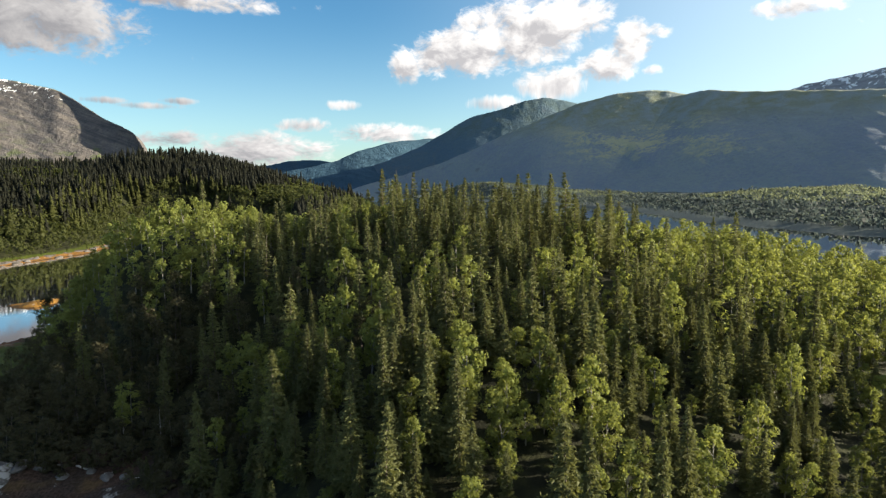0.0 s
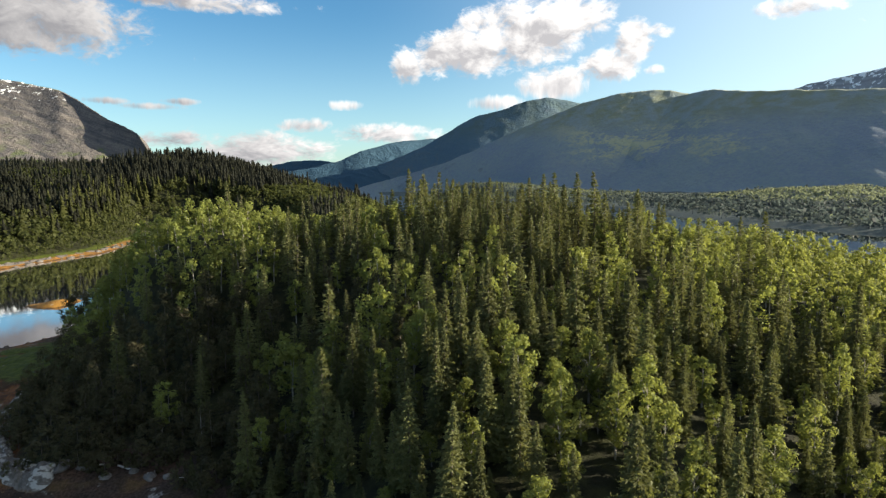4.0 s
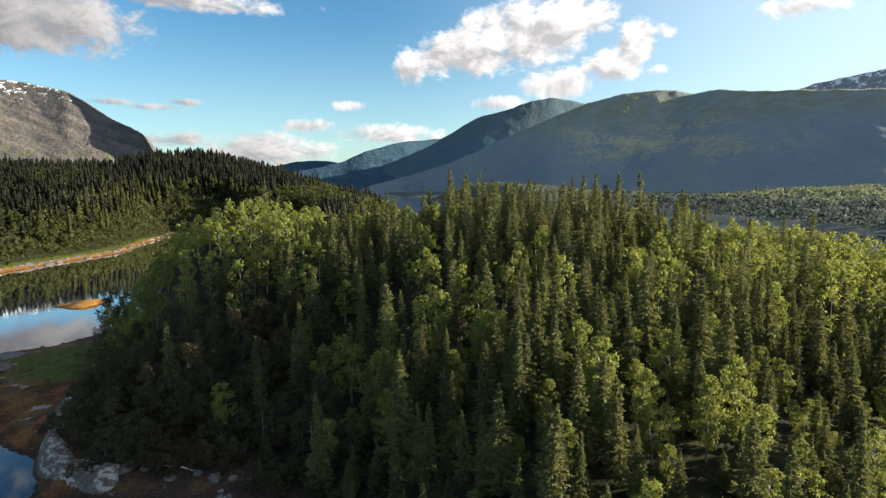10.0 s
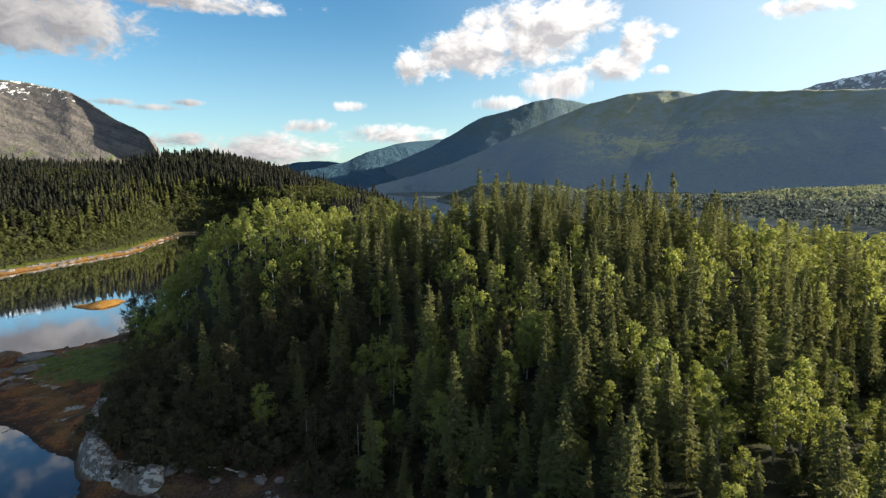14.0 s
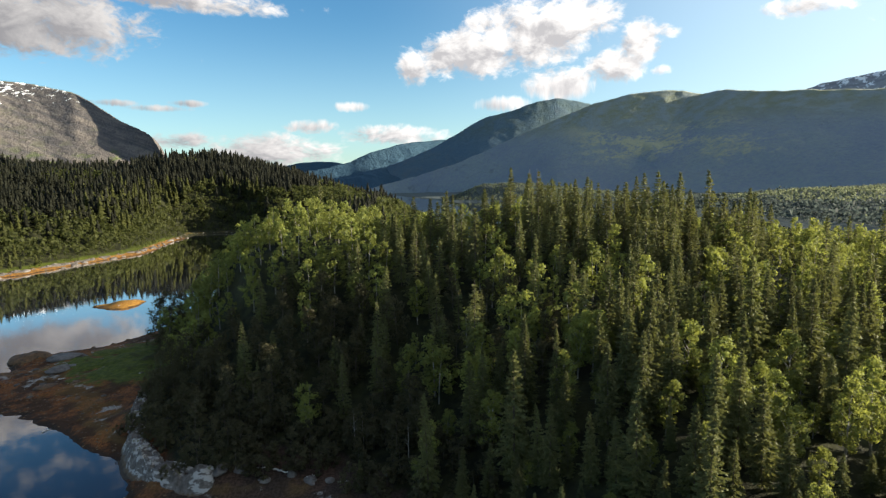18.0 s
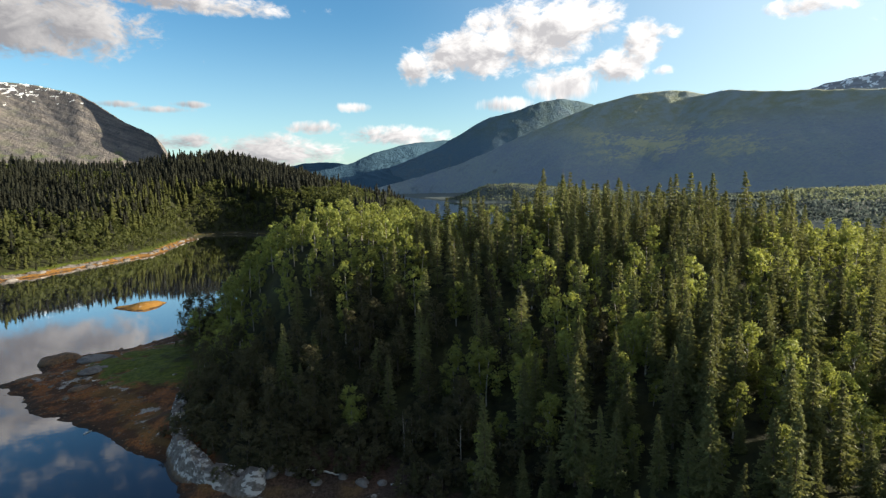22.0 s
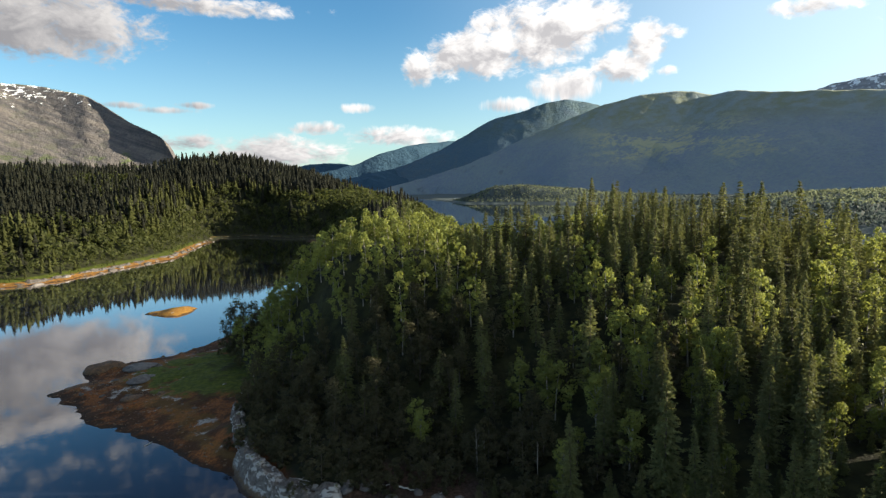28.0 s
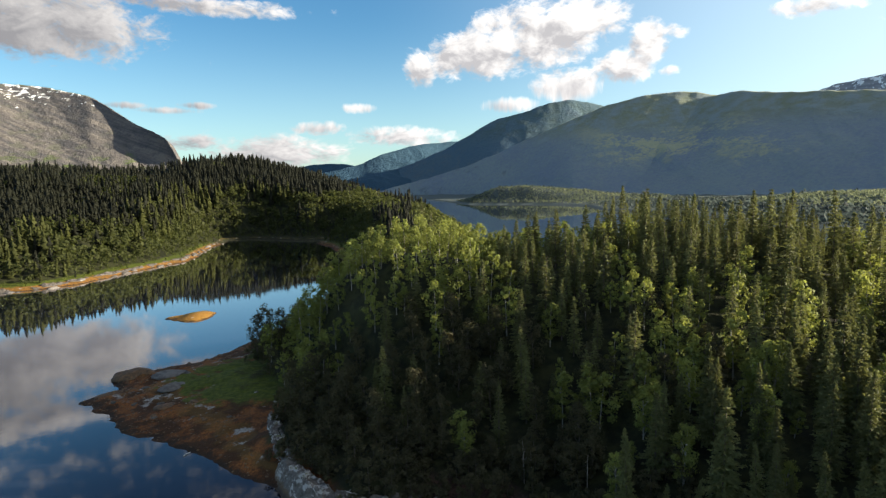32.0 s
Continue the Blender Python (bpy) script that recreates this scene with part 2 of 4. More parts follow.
def ground_material():
    m, gr = material("ground")
    pos, nor = ground_place(gr)
    z = gr.node("ShaderNodeSeparateXYZ", None, i0=pos).outputs[2]
    flat = gr.node("ShaderNodeSeparateXYZ", None, i0=nor).outputs[2]
    big, mid, fine = gr.noise(pos, 0.05, 4.0), gr.noise(pos, 0.35, 5.0), gr.noise(pos, 2.2, 6.0, 0.65)
    zz = gr.math("ADD", z, gr.math("MULTIPLY", gr.math("SUBTRACT", mid, 0.5), 1.6))
    weed = gr.mix(gr.step(fine, 0.35, 0.65), (0.080, 0.030, 0.010), (0.215, 0.080, 0.022))
    weed = gr.mix(gr.step(gr.noise(pos, 0.16, 5.0, 0.6), 0.41, 0.55, 0.0, 0.82), weed, (0.027, 0.015, 0.008))
    weed = gr.mix(gr.step(gr.noise(pos, 0.45, 6.0, 0.7), 0.64, 0.72), weed, (0.20, 0.18, 0.165))
    stone = gr.mix(gr.step(fine, 0.3, 0.7), (0.10, 0.09, 0.08), (0.36, 0.34, 0.32))
    grass = gr.mix(gr.step(gr.noise(pos, 0.9, 6.0), 0.3, 0.7), (0.034, 0.047, 0.006), (0.082, 0.098, 0.012))
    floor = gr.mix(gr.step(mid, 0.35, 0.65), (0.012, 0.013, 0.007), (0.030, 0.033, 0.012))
    bare = gr.math("MULTIPLY", gr.step(gr.noise(pos, 0.22, 6.0, 0.65), 0.57, 0.64), gr.step(zz, 0.9, 1.3))
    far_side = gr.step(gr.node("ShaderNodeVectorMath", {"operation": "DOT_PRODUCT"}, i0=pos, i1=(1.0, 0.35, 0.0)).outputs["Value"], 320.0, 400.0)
    # shade at the cove's inner end, painted by turning weed floor-dark
    shaded_head = gr.step(gr.node("ShaderNodeSeparateXYZ", None, i0=pos).outputs[1], 560.0, 625.0)
    weed = gr.mix(gr.math("MAXIMUM", far_side, shaded_head), weed, floor)
    # near shore below the trees: their shade put in as darker weed
    shaded_shore = gr.step(gr.node("ShaderNodeSeparateXYZ", None, i0=pos).outputs[0], -94.0, -80.0)
    weed = gr.mix(gr.math("MULTIPLY", shaded_shore, 0.85), weed, gr.mix(gr.step(fine, 0.4, 0.6), (0.020, 0.015, 0.012), (0.052, 0.038, 0.032)))
    off = gr.node("ShaderNodeVectorMath", {"operation": "DISTANCE"}, i0=pos, i1=(-188.0, 254.0, 0.0)).outputs["Value"]
    cove_side = gr.step(gr.node("ShaderNodeSeparateXYZ", None, i0=pos).outputs[0], -240.0, -262.0, 0.0, 0.6)
    weed = gr.mix(gr.math("MAXIMUM", gr.step(off, 26.0, 20.0), gr.math("SUBTRACT", cove_side, shaded_head, clamp=True)), weed, gr.mix(gr.step(fine, 0.35, 0.65), (0.13, 0.060, 0.012), (0.27, 0.145, 0.030)))
    gold = gr.mix(gr.math("MULTIPLY", gr.step(zz, 0.9, 1.5), gr.step(big, 0.45, 0.55, 0.0, 0.3)), weed, (0.16, 0.10, 0.026))
    # grass takes the same painted shade on both stretches
    grass = gr.mix(gr.math("MAXIMUM", gr.math("MULTIPLY", shaded_shore, 0.8), shaded_head), grass, floor)
    grass = gr.mix(gr.step(gr.math("ADD", gr.node("ShaderNodeSeparateXYZ", None, i0=pos).outputs[1], gr.math("MULTIPLY", mid, 14.0)), 154.0, 148.0), grass, weed)
    col = gr.mix(gr.step(zz, 1.85, 2.2), gr.mix(bare, gold, stone), grass)
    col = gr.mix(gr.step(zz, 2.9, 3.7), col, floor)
    col = gr.mix(gr.math("MULTIPLY", gr.step(flat, 0.86, 0.74), gr.step(z, 4.2, 2.8)), col, stone)
    col = gr.mix(gr.step(zz, 0.55, 0.10, 0.0, 0.85), col, (0.020, 0.014, 0.010))
    # ground across the fjord: air haze put in as a bluish grey
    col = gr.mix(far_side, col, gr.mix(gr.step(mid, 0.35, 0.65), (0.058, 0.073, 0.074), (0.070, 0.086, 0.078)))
    col = gr.mix(gr.step(z, -0.1, -1.2), col, (0.02, 0.035, 0.03))
    bp = gr.node("ShaderNodeBump", None, Strength=0.8, Distance=0.25, Height=gr.math("ADD", fine, gr.math("MULTIPLY", mid, 1.5)))
    bsdf = gr.node("ShaderNodeBsdfPrincipled", None, Base_Color=col, Roughness=0.85, Normal=bp.outputs[0])
    bsdf.inputs["Specular IOR Level"].default_value = 0.15
    return finish(m, gr, bsdf.outputs[0])


def water_material():
    m, gr = material("fjord_water")
    pos, _ = ground_place(gr)
    bp = gr.node("ShaderNodeBump", None, Strength=0.035, Distance=0.12, Height=gr.noise(pos, 0.55, 3.0))
    deep = gr.node("ShaderNodeBsdfDiffuse", None, Color=(0.011, 0.014, 0.024, 1), Normal=bp.outputs[0])
    gloss = gr.node("ShaderNodeBsdfGlossy", None, Color=(1, 1, 1, 1), Roughness=0.03, Normal=bp.outputs[0])
    facing = gr.node("ShaderNodeLayerWeight", None, Blend=0.5, Normal=bp.outputs[0]).outputs["Facing"]
    mixed = gr.node("ShaderNodeMixShader", None, i0=gr.math("MULTIPLY", gr.math("POWER", facing, 5.3), 1.8, clamp=True), i1=deep.outputs[0], i2=gloss.outputs[0])
    return finish(m, gr, mixed.outputs[0])


def mountain_material(name, wood, wood2, heath, rock, rock2, tree_line, snow_line, rocky, scrub=None):
    """Slopes of scrub and rock with snow patches above."""
    m, gr = material(name)
    pos, nor = ground_place(gr)
    z = gr.node("ShaderNodeSeparateXYZ", None, i0=pos).outputs[2]
    flat = gr.node("ShaderNodeSeparateXYZ", None, i0=nor).outputs[2]
    big = gr.noise(pos, 0.0032, 6.0, 0.6)
    mid = gr.noise(pos, 0.014, 7.0, 0.62)
    fine = gr.noise(pos, 0.07, 5.0, 0.7)
    zz = gr.math("ADD", z, gr.math("MULTIPLY", gr.math("SUBTRACT", mid, 0.5), 260.0))
    low = gr.mix(gr.step(gr.math("ADD", gr.math("MULTIPLY", big, 0.45), gr.math("MULTIPLY", fine, 0.55)), 0.38, 0.62), wood, wood2)
    high = gr.mix(gr.step(mid, 0.35, 0.65), heath, wood2)
    stone = gr.mix(gr.step(gr.math("ADD", gr.math("MULTIPLY", fine, 0.5), gr.math("MULTIPLY", mid, 0.5)), 0.30, 0.58), rock, rock2)
    dip = gr.node("ShaderNodeVectorMath", {"operation": "DOT_PRODUCT"}, i0=pos, i1=(0.46, 0.30, 1.0)).outputs["Value"]
    run = gr.node("ShaderNodeVectorMath", {"operation": "DOT_PRODUCT"}, i0=pos, i1=(0.84, 0.54, -0.5)).outputs["Value"]
    strata = gr.node("ShaderNodeCombineXYZ", None, i0=gr.math("MULTIPLY", dip, 0.030), i1=gr.math("MULTIPLY", run, 0.0022), i2=0.0).outputs[0]
    band = gr.noise(strata, 1.0, 7.0, 0.68)
    stone = gr.mix(gr.step(band, 0.40, 0.62, 0.0, 0.75), stone, rock)
    col = gr.mix(gr.step(zz, tree_line - 60, tree_line + 60), low, high)
    col = gr.mix(gr.step(gr.math("SUBTRACT", gr.math("ADD", mid, rocky), flat), -0.02, 0.10), col, stone)
    # scrub patches on the shelves, sunlit brightness put into their colour
    if scrub:
        shelf = gr.node("ShaderNodeMapping", None, Vector=pos, Scale=(0.0030, 0.0030, 0.010)).outputs[0]
        there = gr.math("MULTIPLY", gr.step(zz, 120.0, 200.0), gr.step(zz, 370.0, 280.0))
        there = gr.math("MULTIPLY", there, gr.step(gr.node("ShaderNodeSeparateXYZ", None, i0=pos).outputs[0], 1240.0, 1020.0))
        there = gr.math("MULTIPLY", there, gr.step(gr.node("ShaderNodeSeparateXYZ", None, i0=pos).outputs[0], 380.0, 640.0))
        sunlit_grove = gr.math("ADD", gr.math("MULTIPLY", gr.noise(shelf, 1.0, 7.0, 0.68), 0.6), gr.math("MULTIPLY", gr.noise(pos, 0.05, 4.0, 0.75), 0.4))
        col = gr.mix(gr.math("MULTIPLY", there, gr.step(sunlit_grove, 0.475, 0.56)), col, scrub)
    patch = gr.math("ADD", gr.math("DIVIDE", gr.math("SUBTRACT", z, snow_line), 160.0), gr.math("MULTIPLY", gr.math("SUBTRACT", gr.noise(pos, 0.030, 5.0, 0.6, 0.4), 0.56), 6.0))
    col = gr.mix(gr.step(patch, 0.15, 0.35), col, (0.80, 0.81, 0.83))
    bp = gr.node("ShaderNodeBump", None, Strength=0.75, Distance=20.0, Height=gr.math("ADD", mid, gr.math("MULTIPLY", fine, 0.45)))
    bsdf = gr.node("ShaderNodeBsdfPrincipled", None, Base_Color=col, Roughness=0.95, Normal=bp.outputs[0])
    bsdf.inputs["Specular IOR Level"].default_value = 0.1
    return finish(m, gr, bsdf.outputs[0])


ground_mat, water_mat = ground_material(), water_material()


# ---- mesh helpers ----
def tri_mesh(name, V, F, mats, index=None, tint=None, smooth=False):
    """A mesh from arrays of vertices and triangles."""
    V, F = np.asarray(V, np.float32), np.asarray(F, np.int32)
    me = bpy.data.meshes.new(name)
    k = F.shape[1]
    me.vertices.add(len(V)), me.loops.add(F.size), me.polygons.add(len(F))
    me.vertices.foreach_set("co", V.ravel())
    me.loops.foreach_set("vertex_index", F.ravel())
    me.polygons.foreach_set("loop_start", np.arange(0, F.size, k, dtype=np.int32))
    if index is not None:
        me.polygons.foreach_set("material_index", np.asarray(index, np.int32))
    if smooth:
        me.polygons.foreach_set("use_smooth", np.ones(len(F), bool))
    if tint is not None:
        me.attributes.new("tint", "FLOAT", "POINT").data.foreach_set("value", np.asarray(tint, np.float32))
    for mt in mats:
        me.materials.append(mt)
    me.update(calc_edges=True)
    return me


def part(name, me, parent, label=""):
    ob = new(name, me)
    ob.parent = parent
    return tagged(ob, label)


def lattice(ix, iy, seed):
    h = (ix.astype(np.int64) * 374761393 + iy.astype(np.int64) * 668265263 + seed * 1442695041) & 0x7FFFFFFF
    h = ((h ^ (h >> 13)) * 1274126177) & 0x7FFFFFFF
    return ((h ^ (h >> 16)) & 0xFFFF) / 65535.0


def value_noise(x, y, seed=0):
    ix, iy = np.floor(x), np.floor(y)
    fx, fy = x - ix, y - iy
    fx, fy = fx * fx * (3 - 2 * fx), fy * fy * (3 - 2 * fy)
    a, b = lattice(ix, iy, seed), lattice(ix + 1, iy, seed)
    c, d = lattice(ix, iy + 1, seed), lattice(ix + 1, iy + 1, seed)
    return (a + (b - a) * fx) * (1 - fy) + (c + (d - c) * fx) * fy


def fbm(x, y, octaves=5, seed=0, gain=0.5):
    total, amp, norm = 0.0, 1.0, 0.0
    for o in range(octaves):
        total = total + amp * value_noise(x * 2 ** o, y * 2 ** o, seed + o * 17)
        norm += amp
        amp *= gain
    return total / norm


def smooth01(v, a, b):
    t = np.clip((v - a) / (b - a), 0, 1)
    return t * t * (3 - 2 * t)


# ---- the land: coast lines, hills ----
COAST = [(-89, 91), (-97, 103), (-106, 109), (-115, 113), (-126, 122), (-140, 128), (-152, 138), (-171, 149), (-166, 158), (-172, 173),
         (-162, 179), (-153, 187), (-147, 198), (-138, 235), (-130, 290), (-140, 370), (-165, 460), (-195, 550), (-222, 602), (-224, 637),
         (-255, 630), (-312, 664), (-340, 655), (-329, 619), (-309, 534), (-292, 462), (-297, 420), (-302, 380), (-306, 346), (-317, 323),
         (-345, 312), (-480, 270), (-1500, 60), (-6000, 0), (-6000, 6000), (-1700, 6000)]
COAST_EAST = [(-1500, 2600), (-500, 1300), (-240, 1120), (-95, 900), (-60, 720), (-70, 560), (-55, 420), (-10, 320), (60, 270), (180, 235), (330, 220),
              (460, 150), (520, 0), (400, -300), (60, -200), (-15, -60), (-22, 20), (-30, 52), (-44, 74), (-62, 88)]
FAR_COAST = [(700, 430), (450, 470), (360, 560), (310, 740), (306, 1020), (280, 1170), (215, 1280), (230, 1500), (150, 1690), (45, 1740), (-75, 1800),
             (-190, 2300), (-420, 3200), (-900, 6000), (6000, 6000), (6000, 300), (1500, 420)]


def inland(x, y, poly):
    """Distance inside the coast, negative at sea."""
    pts = np.array(poly, float)
    best, inside = np.full(x.shape, 1e9), np.zeros(x.shape, bool)
    for (ax, ay), (bx, by) in zip(pts, np.roll(pts, -1, axis=0)):
        ex, ey = bx - ax, by - ay
        t = np.clip(((x - ax) * ex + (y - ay) * ey) / (ex * ex + ey * ey), 0, 1)
        best = np.minimum(best, (x - ax - t * ex) ** 2 + (y - ay - t * ey) ** 2)
        cross = ((ay > y) != (by > y)) & (x < ax + (y - ay) / (ey if ey else 1e-9) * ex)
        inside ^= cross
    d = np.sqrt(best)
    return np.where(inside, d, -d)


# hills: x, y, height, spread left, right, near, far
HILLS = [(-6, 176, 31, 37, 95, 50, 36), (-86, 162, 29, 32, 27, 28, 38),
         (-620, 700, 70, 220, 150, 170, 300), (-395, 430, 17, 110, 62, 110, 130), (-422, 935, 62, 60, 125, 150, 250), (-230, 765, 26, 100, 90, 120, 160), (-120, 560, 17, 50, 40, 160, 120)]
SPUR = [(-15, 80, 12, 24, 38, 40, 25)]
FAR_HILLS = [(640, 1090, 24, 130, 500, 170, 130), (60, 1900, 42, 150, 220, 110, 160)]


def bumps(x, y, hills):
    h = 0.0
    for cx, cy, a, l, r, n, f in hills:
        u = (x - cx) / np.where(x < cx, l, r)
        v = (y - cy) / np.where(y < cy, n, f)
        h = h + a * np.exp(-0.5 * (u * u + v * v))
    return h


# the edge of the trees along the flat: x by y
EDGE = ((80, 100, 120, 130, 147, 160, 172, 180, 195, 260), (-150, -110, -101, -107, -111, -119, -128, -133, -135, -139))


def terrain(x, y):
    """Height of the ground, and the distance from the shore."""
    x, y = np.asarray(x, float), np.asarray(y, float)
    rough = (fbm(x / 9, y / 9, 4, 3) - 0.5) * 5 + (fbm(x / 40, y / 40, 3, 5) - 0.5) * 8
    near = inland(x, y, COAST + COAST_EAST)
    far = inland(x, y, FAR_COAST)
    flats = np.exp(-0.5 * (((x + 142) / 26) ** 2 + ((y - 152) / 26) ** 2))
    s1, s2 = near + rough * (0.7 + 0.6 * smooth01(y, 270, 320)) + (fbm(x / 3.2, y / 3.2, 3, 23) - 0.5) * 5 * flats, far + rough * 2
    z1 = np.where(s1 > 0, 2.4 * (1 - np.exp(-np.maximum(s1, 0) / (4.8 + 16 * flats))) + 0.03 * np.maximum(s1, 0).clip(0, 90), np.maximum(-7, s1 * 0.16))
    edge = np.interp(y, *EDGE)
    slope = np.maximum(smooth01(x, edge - 1, edge + 26), smooth01(y, 205, 240))
    z1 = z1 + bumps(x, y, HILLS) * smooth01(s1, 8, 62) * slope + bumps(x, y, SPUR) * smooth01(s1, 4, 34)
    z2 = np.where(s2 > 0, 3.0 * (1 - np.exp(-np.maximum(s2, 0) / 3.5)) + 0.022 * np.maximum(s2, 0).clip(0, 250), np.maximum(-7, s2 * 0.16))
    z2 = z2 + bumps(x, y, FAR_HILLS) * smooth01(s2, 10, 140)
    z = np.maximum(z1, z2)
    s = np.maximum(s1, s2)
    shoulder = np.exp(-0.5 * ((np.abs((x + 76) * 0.66 + (y - 97) * 0.75 - 2) / 6.5)) ** 2) * smooth01(x, -112, -103) * smooth01(x, -68, -78)
    z = z + 2.3 * shoulder * smooth01(s, 1.5, 6)
    wild = (fbm(x / 6, y / 6, 4, 9) - 0.5) * 1.6 * smooth01(s, 0, 12) + (fbm(x / 2.2, y / 2.2, 3, 11) - 0.5) * (0.5 + 0.6 * flats) * smooth01(s, 0.5, 3)
    wild = wild + (fbm(x / 60, y / 60, 4, 13) - 0.5) * 10 * smooth01(s, 40, 160)
    isle = np.maximum(5.7 * np.exp(-0.5 * (((x + 186) / 7.4) ** 2 + ((y - 255) / 11.5) ** 2)) - 3.7, 4.6 * np.exp(-0.5 * (((x + 192) / 8.6) ** 2 + ((y - 253) / 8.0) ** 2)) - 3.7)
    return np.maximum(z + wild, isle + (fbm(x / 3.4, y / 3.4, 4, 21) - 0.5) * 1.7 * (isle > -2)), s


def rest_on_ground(x, y):
    return float(terrain(np.array([float(x)]), np.array([float(y)]))[0][0])


def steps(*runs):
    v = []
    for a, b, d in runs:
        v += list(np.arange(a, b, d))
    return np.array(v + [runs[-1][1]])


gx = steps((-4900, -900, 110), (-900, -340, 12), (-340, -210, 4.5), (-210, -84, 1.6), (-84, 110, 4.0), (110, 300, 8), (300, 1000, 20), (1000, 4900, 110))
gy = steps((-4900, -300, 200), (-300, 48, 14), (48, 88, 4), (88, 208, 1.6), (208, 300, 3.6), (300, 700, 5.5), (700, 1250, 12), (1250, 2400, 28), (2400, 4900, 110))
GX, GY = np.meshgrid(gx, gy)
GZ = terrain(GX, GY)[0]


def grid_mesh(name, X, Y, Z, mats, smooth=True):
    ny, nx = X.shape
    i = np.arange(ny * nx).reshape(ny, nx)
    F = np.stack([i[:-1, :-1], i[:-1, 1:], i[1:, 1:], i[1:, :-1]], -1).reshape(-1, 4)
    return tri_mesh(name, np.stack([X, Y, Z], -1).reshape(-1, 3), F, mats, smooth=smooth)


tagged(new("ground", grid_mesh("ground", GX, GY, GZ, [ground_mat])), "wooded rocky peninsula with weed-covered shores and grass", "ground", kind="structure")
wx, wy = np.meshgrid(steps((-4950, 4950, 550)), steps((-4950, 4950, 550)))
tagged(new("water", grid_mesh("water", wx, wy, wx * 0.0, [water_mat])), "calm dark blue fjord water mirroring the clouds", "water", kind="structure")


# ---- mountains ----
MID = (-27.0, 1.0, 51.2)


def mountain(name, label, skyline, r_foot, r_top, mat, rough, seed, steep=1.25, na=240, ns=64, soft=0.5, bench=0.0, depth=(), slant=0.0, ribs=1.5):
    a0, a1 = skyline[0][0], skyline[-1][0]
    az = np.linspace(a0, a1, na)
    els = np.interp(az, [p[0] for p in skyline], [p[1] for p in skyline])
    k = np.exp(-0.5 * (np.arange(-12, 13) * (az[1] - az[0]) / soft) ** 2)
    els = np.convolve(np.pad(els, 12, mode="edge"), k / k.sum(), "valid")
    s = np.concatenate([np.linspace(0, 1, ns - 8), np.linspace(1.02, 1.3, 8)])
    A, S = np.meshgrid(np.radians(az), s)
    top = r_top * (1 + 0.05 * np.sin(A * 9 + seed))
    if depth:
        top = top * np.interp(np.degrees(A) + slant * (S - 0.6), [d[0] for d in depth], [d[1] for d in depth])
    foot = top - (top - r_foot * top / r_top * (1 + 0.02 * np.sin(A * 14 + seed * 2))) * np.clip(els / 6, 0.12, 1)[None, :]
    R = foot + (top - foot) * S
    X, Y = MID[0] + R * np.sin(A), MID[1] + R * np.cos(A)
    crest = MID[2] + top * np.tan(np.radians(els))[None, :] + (fbm(X / 110, Y / 110, 4, seed + 4) - 0.5) * 16 + (fbm(X / 34, Y / 34, 3, seed + 6) - 0.5) * 5
    p = np.where(S < 1, S ** steep, np.maximum(0, 1 - (S - 1) * 2.2))
    p = p + bench * 0.11 * np.exp(-((S - 0.46 - 0.04 * np.sin(A * 11)) / 0.13) ** 2) * smooth01(np.degrees(A), 7, 16) * smooth01(np.degrees(A), 46, 28) * (0.5 + fbm(np.degrees(A) / 2, S * 9, 3, seed + 21))
    spur = (fbm(np.degrees(A) / 4.5 + S * 1.7, S * 1.1 + A * 0, 4, seed + 9) - 0.5) * 2
    gully = ribs * spur + np.abs(fbm(X / 420, Y / 420, 5, seed) - 0.5) * 2 - 0.25
    Z = -6 + (crest + 6) * p + gully * rough * np.minimum(1, S * 2) * np.clip(1 - S, 0, 1) * (crest / 400).clip(0.2, 1.5) * 2.2
    tagged(new(name, grid_mesh(name, X, Y, Z, [mat])), label, "mountain", kind="structure")


# air haze put into the green, teal and far slope colours as blue-grey
hazed_green_slope = mountain_material("hazed_green_slope", (0.166, 0.200, 0.248), (0.212, 0.248, 0.248), (0.190, 0.204, 0.138), (0.130, 0.156, 0.192), (0.176, 0.200, 0.206), 300, 2000, 0.04, (0.34, 0.335, 0.225))
hazed_teal_slope = mountain_material("hazed_teal_slope", (0.070, 0.118, 0.165), (0.086, 0.132, 0.165), (0.085, 0.120, 0.125), (0.072, 0.112, 0.152), (0.10, 0.135, 0.160), 360, 2000, 0.04)
hazed_blue_slope = mountain_material("hazed_far_slope", (0.034, 0.074, 0.118), (0.042, 0.082, 0.118), (0.046, 0.084, 0.112), (0.040, 0.074, 0.112), (0.048, 0.084, 0.118), 420, 1500, 0.04)
grey_slope = mountain_material("bare_grey_slope", (0.06, 0.085, 0.03), (0.10, 0.125, 0.045), (0.112, 0.106, 0.092), (0.056, 0.057, 0.066), (0.158, 0.139, 0.126), 195, 585, 0.50)
snow_slope = mountain_material("snowy_slope", (0.15, 0.16, 0.17), (0.2, 0.2, 0.2), (0.22, 0.22, 0.22), (0.20, 0.20, 0.22), (0.3, 0.3, 0.32), 100, 610, 0.5)
